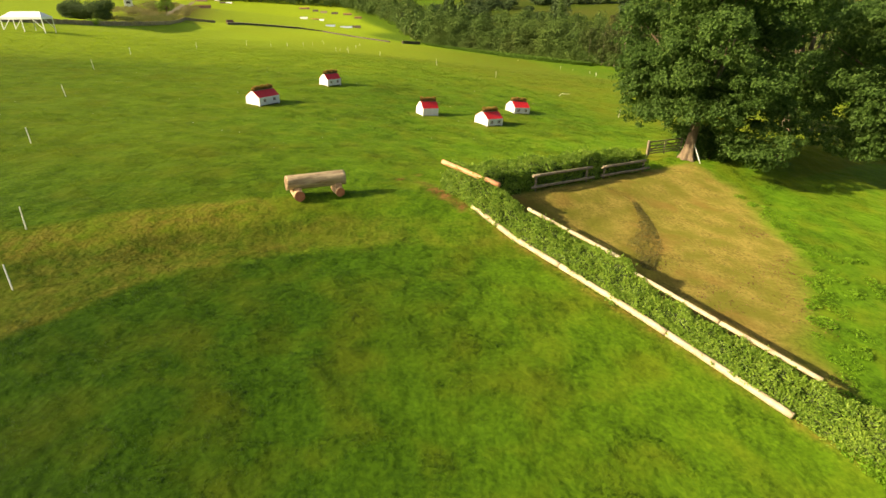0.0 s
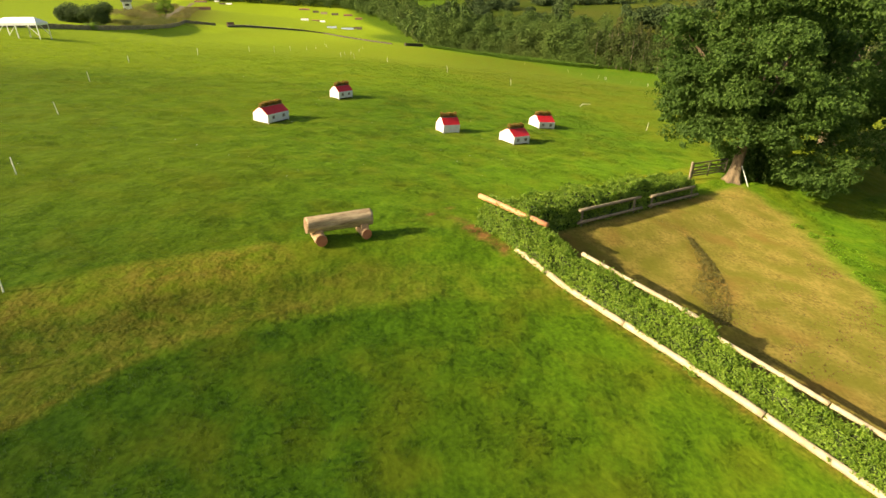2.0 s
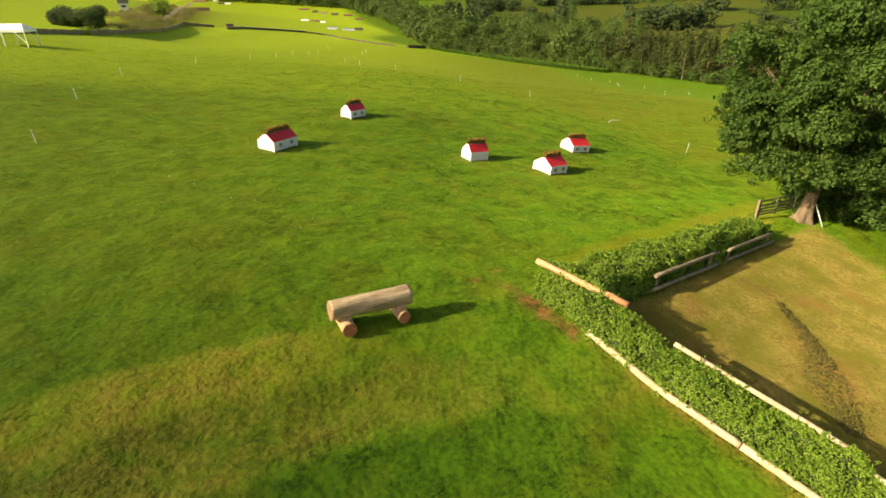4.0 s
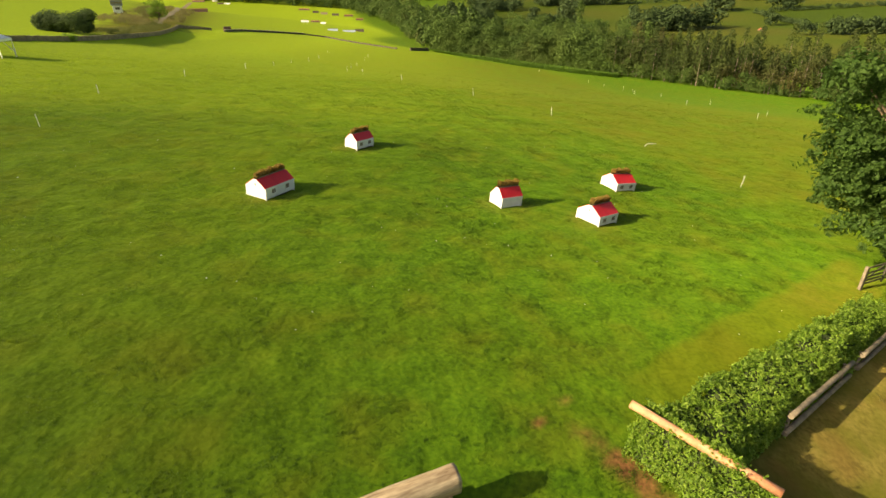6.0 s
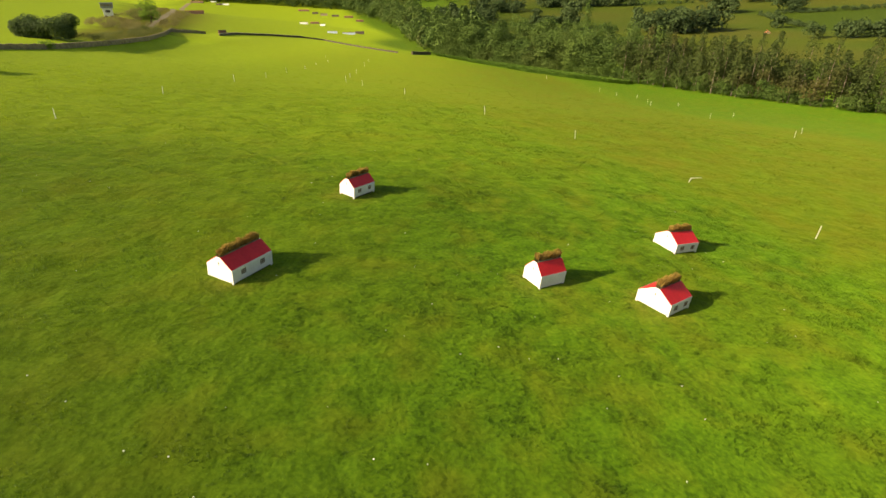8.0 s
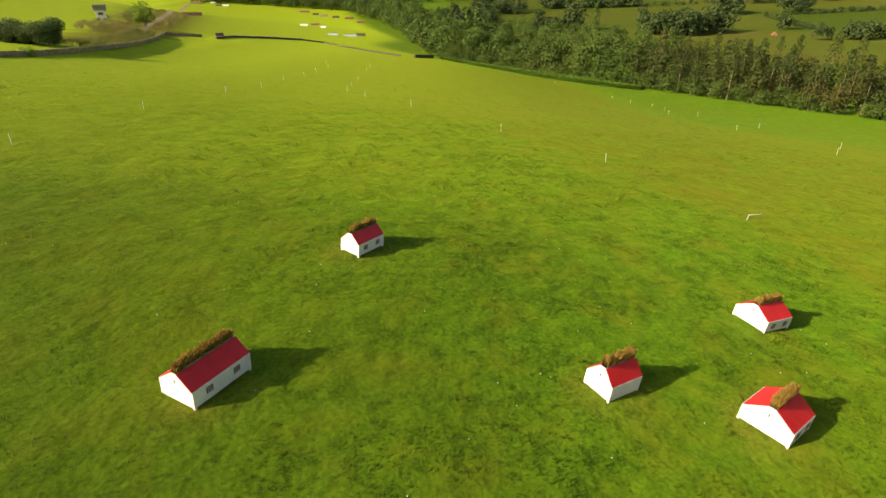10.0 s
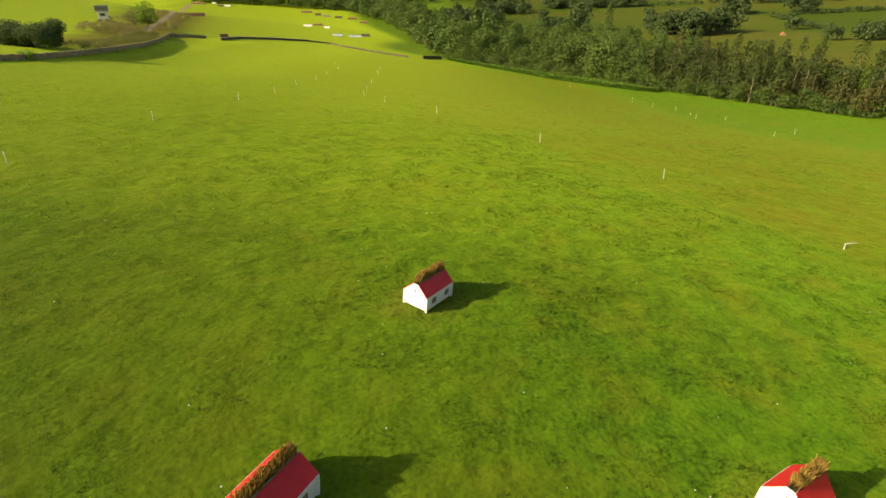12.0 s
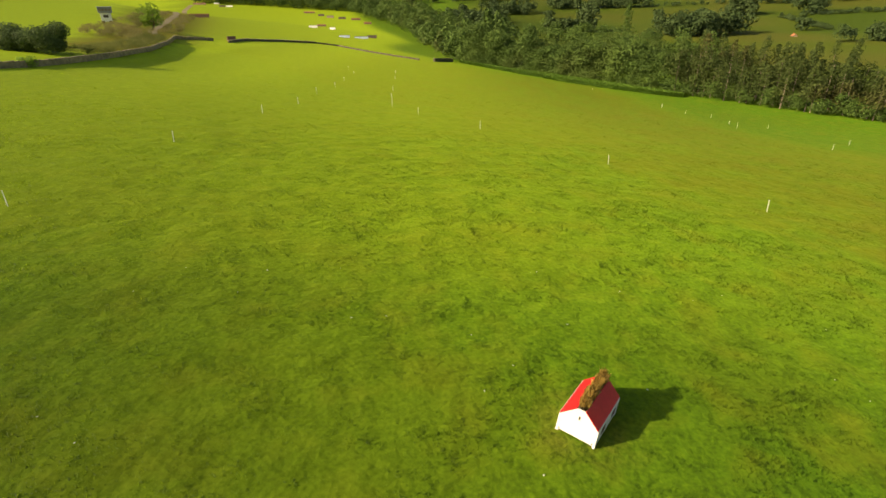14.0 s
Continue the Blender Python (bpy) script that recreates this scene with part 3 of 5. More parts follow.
build_ground()
build_blades("grass", 230, -36, 30, 8, 36, 0.062, 0.014, 41, "short green meadow grass with paler dry tufts")
build_blades("grass", 120, -60, 34, 36, 66, 0.072, 0.020, 42, "short green meadow grass round the little houses")
build_blades("grass", 42, -100, 60, 66, 118, 0.085, 0.036, 43, "meadow grass yellowing towards the marked lane")


def tussocks(n, x0, x1, y0, y1, size, per, seed, label):
    """Single coarse tufts standing over the sward."""
    rng = np.random.default_rng(seed)
    x, y = rng.uniform(x0, x1, n), rng.uniform(y0, y1, n)
    dry, pan, mown, lush = zones(x, y)
    keep = (x > -14 - 0.86 * (y - 8)) & (x < 14 + 0.62 * (y - 8)) & (vnoise(x / 4.5, y / 3.5, 51) > rng.uniform(-1.1, 0.7, n))
    keep &= rng.uniform(0, 1, n) > np.clip(1.3 * pan + 0.7 * mown + rim_band(x, y) + mown_lip(x, y), 0, 1)
    x, y = np.repeat(x[keep], per), np.repeat(y[keep], per)
    m = len(x)
    r = size * np.repeat(rng.uniform(0.6, 1.3, m // per), per)
    a, q = rng.uniform(0, 2 * np.pi, m), np.sqrt(rng.uniform(0, 1, m))
    x, y = x + 1.9 * r * q * np.cos(a), y + 0.9 * r * q * np.sin(a)
    dry, pan, mown, lush = zones(x, y)
    h = r * (0.70 - 0.40 * q) * rng.uniform(0.6, 1.2, m)
    p = np.stack([x, y, height(x, y) + relief(x, y) - 0.01], 1)
    b = rng.uniform(0, 2 * np.pi, m)
    d = np.stack([np.cos(b), np.sin(b), 0 * b], 1) * (0.24 * r * rng.uniform(0.7, 1.3, m))[:, None]
    tip = p + np.stack([np.cos(a) * r * 0.6 * q, np.sin(a) * r * 0.6 * q, h], 1)
    v = np.stack([p - d, p + d, tip], 1).reshape(-1, 3)
    me = array_mesh("tussocks", v, np.arange(3 * m).reshape(-1, 3), {k: np.repeat(g, 3) for k, g in (("dry", dry), ("pan", pan), ("mown", mown), ("lush", lush), ("pale", pale_turf(x, y)))})
    tagged(part("tussocks", me, BLADES), label, "grass", kind="stuff")


tussocks(3800, -56, 34, 44, 72, 0.10, 13, 53, "coarse tufts scattered round the little houses")
tussocks(5200, -86, 44, 72, 108, 0.14, 10, 54, "coarse tufts on the brow of the meadow")
tussocks(5600, -86, 40, 100, 160, 0.19, 7, 55, "coarse tufts in the thin grass beyond the brow")


def meadow_flowers(n, seed):
    """Single white clover heads in the turf: small domes of six petals."""
    rng = np.random.default_rng(seed)
    x, y = rng.uniform(-34, 12, n), rng.uniform(33, 70, n)
    verts, faces = [], []
    for px, py, r in zip(x, y, rng.uniform(0.018, 0.034, n)):
        z = gz(px, py) + 0.07
        k = len(verts)
        verts += [(px + r * math.cos(j * math.pi / 3), py + r * math.sin(j * math.pi / 3), z) for j in range(6)] + [(px, py, z + 0.7 * r)]
        faces += [(k + j, k + (j + 1) % 6, k + 6) for j in range(6)]
    tagged(part("clover_flowers", array_mesh("clover_flowers", verts, faces), STAKE_WHITE), "scattered single white clover heads in the turf", "flowers", kind="stuff")


meadow_flowers(110, 47)


# ---- house jumps ----
def house_jump(near, left, right, wall_h, ridge_h, label, brush_seed, windows=2):
    """near, left, right: the ground corners of the front gable's two ends and of the far end of the sunless side."""
    near, left, right = Vector(near), Vector(left), Vector(right)
    along = (right - near).normalized()
    width, length = (left - near).length, (right - near).length
    across = Vector((-along.y, along.x))
    c = near + along * length / 2 + across * width / 2
    gx, gy = (gz(c.x + 1, c.y) - gz(c.x - 1, c.y)) / 2, (gz(c.x, c.y + 1) - gz(c.x, c.y - 1)) / 2
    up = Vector((-gx, -gy, 1)).normalized()
    ax = (Vector((along.x, along.y, 0)) - up * up.dot(Vector((along.x, along.y, 0)))).normalized()
    ay = up.cross(ax)
    m = Matrix((ax, ay, up)).transposed().to_4x4()
    m.translation = (c.x, c.y, gz(c.x, c.y) + 0.02)
    house = thing("house_jump", m, label, "jump", "house jumps on the meadow")
    L, W, t, slot = length / 2, width / 2, 0.035, 0.13
    for name, sx in (("gable_wall", -1), ("gable_wall", 1)):
        bm = bmesh.new()
        prof = [(-W, 0.05), (W, 0.05), (W, wall_h - 0.004), (slot, ridge_h + 0.006), (-slot, ridge_h + 0.006), (-W, wall_h - 0.004)]
        f = bm.faces.new([bm.verts.new((sx * (L - t / 2) - t / 2, y, z)) for y, z in prof])
        ext = bmesh.ops.extrude_face_region(bm, geom=[f])["geom"]
        bmesh.ops.translate(bm, vec=(t, 0, 0), verts=[v for v in ext if isinstance(v, bmesh.types.BMVert)])
        bmesh.ops.recalc_face_normals(bm, faces=bm.faces)
        wall = part(name, bm, WHITE_PAINT, house)
        if sx < 0:
            bm = bmesh.new()
            box(bm, 0.012, 0.055, 0.12, pose(-L - 0.007, 0.0, wall_h + 0.10), 0.003)
            box(bm, 0.010, 0.035, 0.03, pose(-L - 0.006, 0.0, wall_h + 0.215))
            part("gable_window", bm, DARK_TIMBER, wall, "narrow dark arched gable window")
    for sy in (-1, 1):
        bm = bmesh.new()
        box(bm, 2 * (L - t), t, wall_h - 0.028, pose(0, sy * (W - t / 2), 0.05), 0.004)
        side = part("side_wall", bm, WHITE_PAINT, house)
        if windows:
            ww, wh = 0.24, 0.21
            for k in range(windows):
                x = (-0.5 + (k + 0.5) / windows) * 2 * L * (0.95 if windows > 1 else 0)
                bm = bmesh.new()
                box(bm, ww, 0.008, wh, pose(x, sy * (W + 0.004), wall_h - 0.36))
                part("window", bm, PANE_PAINT, side)
                bm = bmesh.new()
                for dx in (-ww / 2, 0, ww / 2):
                    box(bm, 0.035, 0.014, wh + 0.03, pose(x + dx, sy * (W + 0.012), wall_h - 0.375))
                for dz in (0, wh / 2, wh):
                    box(bm, ww, 0.012, 0.035, pose(x, sy * (W + 0.011), wall_h - 0.375 + dz))
                part("window_frame", bm, BROWN_PAINT, side)
    for sy in (-1, 1):
        bm = bmesh.new()
        run = Vector((0, sy * (W - 0.03 - slot), wall_h + 0.006 - ridge_h - 0.012))
        slope, ang = run.length, math.atan2(run.z, sy * run.y)
        q = Vector((0, sy * slot, ridge_h + 0.012)) + run * 0.5
        box(bm, 2 * L + 0.014, slope - 0.004, 0.028, Matrix.Translation(q) @ pose(0, 0, 0, math.degrees(ang) * sy, 0, 0), 0.004)
        part("roof_slope", bm, RED_PAINT, house)
    bm = bmesh.new()
    box(bm, 2 * L - 2 * t, 2 * slot - 0.02, 0.05, pose(0, 0, ridge_h - 0.1))
    part("brush_trough", bm, DARK_TIMBER, house)
    for sy in (-1, 1):
        bm = bmesh.new()
        box(bm, 2 * L - 2 * t - 0.10, 0.022, 0.19, pose(0, sy * (slot - 0.012), ridge_h - 0.09), 0.004)
        part("trough_board", bm, GREY_WOOD, house, "grey board holding the brush")
    rng = np.random.default_rng(brush_seed)
    n = int(1900 * length)
    px = rng.uniform(-L + 0.06, L - 0.1, n)
    base = np.stack([px, rng.uniform(-slot, slot, n) * 0.72, np.full(n, ridge_h - 0.06)], 1)
    hh = rng.uniform(0.27, 0.46, n) * (1 + 0.12 * np.sin(px * 9 + brush_seed) + 0.10 * np.sin(px * 23))
    tip = base + np.stack([rng.normal(0, 0.05, n), rng.normal(0, 0.05, n) + base[:, 1] * 0.25, hh], 1)
    a = rng.uniform(0, np.pi, n)
    d = np.stack([np.cos(a), np.sin(a), 0 * a], 1) * 0.010
    mid = base + (tip - base) * rng.uniform(0.45, 0.70, (n, 1))
    v = np.stack([base - d, base + d, mid + d, mid - d], 1).reshape(-1, 3)
    brush = part("brush", array_mesh("brush", v, np.arange(4 * n).reshape(-1, 4)), BRUSH_STEM, house, "clipped birch brush with dark stems")
    low = mid - (tip - base) * 0.08
    v = np.stack([low - d * 1.2, low + d * 1.2, tip + d * 0.8, tip - d * 0.8], 1).reshape(-1, 3)
    part("brush_top", array_mesh("brush_top", v, np.arange(4 * n).reshape(-1, 4)), BRUSH_TWIG, brush, "golden-brown clipped twig tips")
    for sx in (-1, 1):
        for sy in (-1, 1):
            bm = bmesh.new()
            box(bm, 0.09, 0.09, 0.10, pose(sx * (L - 0.05), sy * (W - 0.04), -0.05), 0.006)
            part("foot", bm, WHITE_PAINT, house)
            bm = bmesh.new()
            box(bm, 0.016, 0.05, 0.035, pose(sx * (L + 0.006), sy * (W - 0.10), 0.09), 0.003)
            part("towing_slot", bm, DARK_TIMBER, house, "dark slot at the foot of the gable")
    bm = bmesh.new()
    for sy in (-1, 1):
        box(bm, 2 * L - 0.10, 0.10, 0.14, pose(0, sy * (W - 0.14), -0.07), 0.01)
    part("skid", bm, DARK_TIMBER, house, "dark timber skids under the walls")
    return house


house_jump((-16.08, 47.22), (-17.57, 47.72), (-14.96, 49.45), 0.70, 1.17, "long white house-shaped jump with red roof and brush ridge", 1)
house_jump((-1.87, 48.92), (-2.60, 49.97), (-0.46, 49.78), 0.68, 1.20, "short windowless white house jump with red roof and brush", 2, 0)
house_jump((3.95, 47.30), (2.82, 48.70), (5.42, 48.40), 0.62, 1.10, "white house jump with red roof and brown windows", 3)
house_jump((7.26, 54.68), (6.48, 56.26), (8.93, 55.46), 0.60, 1.07, "white house jump with red roof beside the lane", 4)
house_jump((-12.31, 58.42), (-13.44, 59.04), (-11.18, 60.00), 0.66, 1.13, "small white house jump standing alone beyond the rest", 5)


# ---- log jump ----
def log_jump():
    a, b = Vector((-8.02, 25.75)), Vector((-5.27, 27.12))
    g0, g1 = gz(a.x, a.y), gz(b.x, b.y)
    mid = (a + b) / 2
    base = Vector((mid.x, mid.y, (g0 + g1) / 2))
    m = pose(*base, 0, 0, math.degrees(math.atan2(b.y - a.y, b.x - a.x)))
    inv = m.inverted()
    jump = thing("log_jump", m, "weathered round log resting on crosswise stub logs", "jump")
    pa, pb = inv @ Vector((a.x, a.y, g0 + 0.78)), inv @ Vector((b.x, b.y, g1 + 0.90))
    bm = log_between(pa, pb, 0.38, 0.37, 5, 0.08, 28, 30)
    # adze-flattened flank and a long drying crack
    for v in bm.verts:
        f = (v.co.x - pa.x) / (pb.x - pa.x)
        c = pa.lerp(pb, f)
        dy, dz = v.co.y - c.y, v.co.z - c.z
        ang = math.atan2(dz, -dy)
        cut = 0.045 * math.exp(-((ang + 0.55) / 0.35) ** 2) * (0.6 + 0.4 * math.sin(9 * f + 1))
        crack = 0.05 * math.exp(-((ang - 0.12 - 0.25 * math.sin(2.2 * f)) / 0.10) ** 2) * math.exp(-((f - 0.35) / 0.28) ** 2)
        k = 1 - (cut + crack) / 0.38
        v.co.y, v.co.z = c.y + dy * k, c.z + dz * k
    ob = part("log", bm, LOG_WOOD, jump)
    ob.data.materials.append(LOG_FACE)
    d = (pb - pa).normalized()
    side = Vector((d.y, -d.x, 0)).normalized()
    for k, f in enumerate((0.17, 0.86)):
        p = pa.lerp(pb, f)
        w = m @ p
        low = inv @ Vector((w.x, w.y, gz(w.x, w.y) + 0.22))
        ob = part("stub_log", log_between(low - side * 0.42, low + side * (0.62 - 0.1 * k), 0.28 - 0.03 * k, 0.27 - 0.03 * k, 8 + k, 0.05, 14, 5), STUB_WOOD, jump, "short crosswise log with orange cut end")
        ob.data.materials.append(LOG_END)
        bm = bmesh.new()
        box(bm, 0.40, 0.62, 0.28, Matrix.Translation((p.x, p.y, p.z - 0.52)), 0.05)
        part("saddle", bm, STUB_WOOD, jump, "squared block between log and stub")


log_jump()


# ---- hedges with their rails ----
def hedge(name, line, width, tall, profile, n, seed, label, leaf=0.115, lump=0.25):
    """A clipped hedge along a plan line. profile: (share of width, share of height) round its cross-section."""
    rng = np.random.default_rng(seed)
    pts = [Vector(p) for p in line]
    lens = np.cumsum([0] + [(q - p).length for p, q in zip(pts, pts[1:])])
    px, py = np.array([p.x for p in pts]), np.array([p.y for p in pts])
    d = (pts[-1] - pts[0]).normalized()
    nrm = Vector((-d.y, d.x))
    prof = np.array(profile)
    plen = np.cumsum(np.r_[0, np.linalg.norm(np.diff(prof * [1.2, 1.2], axis=0), axis=1)])

    def surface(s, q, shrink=0.0):
        x, y = np.interp(s, lens, px), np.interp(s, lens, py)
        wide = width(s / lens[-1])
        w = np.interp(q, plen, prof[:, 0]) * wide
        t = tall(s / lens[-1])
        h = np.interp(q, plen, prof[:, 1]) * t
        h = h + lump * vnoise(s / 0.55, q / 0.45, seed) * np.clip(h / 0.4, 0, 1) + 0.5 * lump * vnoise(s / 0.25, q / 0.2, seed + 1)
        w = w + lump * 0.7 * vnoise(s / 0.6, q / 0.5, seed + 2)
        mid = wide / 2
        w, h = mid + (w - mid) * (1 - shrink), h * (1 - shrink) - shrink * 0.1
        x, y = x + nrm.x * w, y + nrm.y * w
        return np.stack([x, y, height(x, y) + np.maximum(h, -0.05)], -1)

    m = pose(pts[0].x, pts[0].y, gz(pts[0].x, pts[0].y))
    ob = thing(name, m, label, "hedge")
    inv = np.array(m.translation)
    # Dark sheet behind the leaves, standing in for the hedge's inner shade.
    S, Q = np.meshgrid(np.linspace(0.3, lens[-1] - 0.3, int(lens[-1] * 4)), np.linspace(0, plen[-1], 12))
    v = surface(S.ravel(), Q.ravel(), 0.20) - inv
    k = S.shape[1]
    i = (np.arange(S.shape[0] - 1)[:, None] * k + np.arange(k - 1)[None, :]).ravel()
    part("inner_growth", array_mesh("inner_growth", v, np.stack([i, i + 1, i + k + 1, i + k], 1)), HEDGE_CORE, ob, "dark sheet standing for the shade inside the hedge")
    s, q = rng.uniform(-0.1, lens[-1] + 0.1, n), rng.uniform(0, plen[-1], n)
    p = surface(s, q, 0.0)
    e = surface(s + 0.05, q) - p
    g = surface(s, np.minimum(q + 0.05, plen[-1])) - p
    nor = np.cross(g, e)
    nor /= np.linalg.norm(nor, axis=1)[:, None] + 1e-9
    nor *= np.sign(nor[:, 2:3] + 0.3)
    p = p + nor * rng.uniform(-0.16, 0.07, n)[:, None]
    # young shoots standing out of the clipped face
    k = n // 9
    shoot = rng.integers(0, n, k // 6)[rng.integers(0, k // 6, k)]
    out = nor[shoot] * 0.6 + [0, 0, 0.5] + 0.35 * np.stack([np.sin(shoot * 1.7), np.cos(shoot * 2.3), 0 * shoot], 1)
    p[:k] = p[shoot] + out * rng.uniform(0.02, 0.27, k)[:, None] + rng.normal(0, 0.02, (k, 3))
    v, f = leaf_quads(rng, p - inv, nor, leaf, 0.75, 0.5)
    tagged(part("foliage", array_mesh("foliage", v, f), HEDGE_LEAF, ob), kind="stuff")
    return ob


def ground_point(p, up):
    return Vector((p.x, p.y, gz(p.x, p.y) + up))


def rail(name, pts, r, mat, label, seed, group="", rings=10):
    """One pole or log laid along points in space."""
    base = Vector(pts[0])
    ob = thing(name, Matrix.Translation(base), label, "rail", group)
    part("pole", pole_through([Vector(p) - base for p in pts], r, seed), mat, ob)
    return ob


def along1(s, off):
    p = KERB_A + H1 * s + N1 * (off - 0.1 + 0.3 * math.sin(math.pi * min(max(s / L1, 0.0), 1.0)))
    return Vector((p.x, p.y))


L1 = (KERB_B - KERB_A).length
hedge("hedge", [along1(-2.9 + 2.37 * k, 0.12) for k in range(11)],
      lambda f: 0.95 + 0.40 * sst(0.10, 0.45, f),
      lambda f: 1.20 + 0.28 * (1 - sst(0.10, 0.22, f)) - 0.36 * sst(0.44, 0.50, f) + 0.42 * np.exp(-((f - 0.485) / 0.022) ** 2) + 0.25 * sst(0.82, 0.9, f),
      [(-0.10, 0.0), (0.06, 0.42), (0.42, 0.80), (0.85, 1.0), (1.0, 0.92), (1.05, 0.4), (1.05, 0.0)], 62000, 61,
      "leafy green hedge filling a long jump between peeled rails")
cuts = [0.0, 0.36, 0.70, 1.0]
for k in range(3):
    s0, s1 = L1 * cuts[k] + 0.02, L1 * cuts[k + 1] - 0.02
    rail("kerb_log", [ground_point(along1(s0 + (s1 - s0) * f, 0.0), 0.16) for f in (0, 0.25, 0.5, 0.75, 1)], 0.137, PEELED,
         "pale peeled log lying along the hedge foot", 70 + 5 * k, "kerb logs", 4)
for k, (s0, s1, o0, o1, up) in enumerate(((2.75, 8.3, 1.28, 1.46, 1.37), (9.0, 13.0, 1.44, 1.50, 1.04), (13.05, 16.8, 1.50, 1.72, 1.04))):
    rail("top_rail", [ground_point(along1(s0 + (s1 - s0) * f, o0 + (o1 - o0) * f), up) for f in (0, 0.35, 0.7, 1)], 0.092, PEELED, "pale peeled top rail against the hedge's back", 80 + 4 * k, "back rails", 4)
rail("top_rail", [ground_point(along1(-3.2, 0.50), 1.48), ground_point(along1(0.85, 1.10), 1.60)], 0.135, ORANGE_WOOD, "thick orange-brown debarked log on the hedge corner", 90)


def along2(s, off):
    p = RAIL_A + H2 * s + N2 * off
    return Vector((p.x, p.y))


L2 = (RAIL_B - RAIL_A).length
hedge("hedge", [along2(-4.3, 0.2), along2(L2 * 0.5, 0.2), along2(L2 + 0.4, 0.2)],
      lambda f: 1.40 + 0.60 * (1 - sst(0.15, 0.85, f)),
      lambda f: 1.42 - 0.10 * (1 - sst(0.05, 0.25, f)) + 0.25 * np.exp(-((f - 0.62) / 0.07) ** 2) - 0.25 * sst(0.75, 1.0, f),
      [(0.0, 0.0), (0.02, 0.6), (0.12, 0.95), (0.5, 1.0), (0.9, 0.95), (1.0, 0.5), (1.0, 0.0)], 30000, 62,
      "leafy green hedge behind a post-and-rail face", 0.14)
for k, (s0, s1) in enumerate(((0.0, 5.4), (6.6, L2))):
    fence = thing("rail_fence", pose(*ground_point(along2(s0, 0), 0)), "grey weathered post-and-rail face of the hedge", "fence", "rail faces")
    base = ground_point(along2(s0, 0), 0)
    for up, ext in ((1.0 - 0.12 * k, -0.3 * k), (0.28, 0.3)):
        o = part("rail", log_between(ground_point(along2(s0 - 0.1, -0.08), up) - base, ground_point(along2(s1 + ext, -0.08), up) - base, 0.09, 0.085, 95 + k, 0.05, 10, 8), GREY_WOOD, fence)
        o.data.materials.append(GREY_WOOD)
    for f in (0.06, 0.94):
        q = ground_point(along2(s0 + (s1 - s0) * f, 0.06), 0) - base
        bm = bmesh.new()
        box(bm, 0.12, 0.10, 1.05 - 0.12 * k, Matrix.Translation(q - Vector((0, 0, 0.1))), 0.01)
        part("post", bm, GREY_WOOD, fence)


# ---- broadleaf trees ----
def limb(bm, pts, radii, sides=8):
    rows = []
    for i, (p, r) in enumerate(zip(pts, radii)):
        d = (Vector(pts[min(i + 1, len(pts) - 1)]) - Vector(pts[max(i - 1, 0)])).normalized()
        q = d.to_track_quat("Z", "Y")
        rows.append([bm.verts.new(Vector(p) + q @ Vector((math.cos(2 * math.pi * j / sides) * r, math.sin(2 * math.pi * j / sides) * r, 0))) for j in range(sides)])
    for a, b in zip(rows, rows[1:]):
        for j in range(sides):
            bm.faces.new((a[j], a[(j + 1) % sides], b[(j + 1) % sides], b[j])).smooth = True
    bm.faces.new(rows[-1])


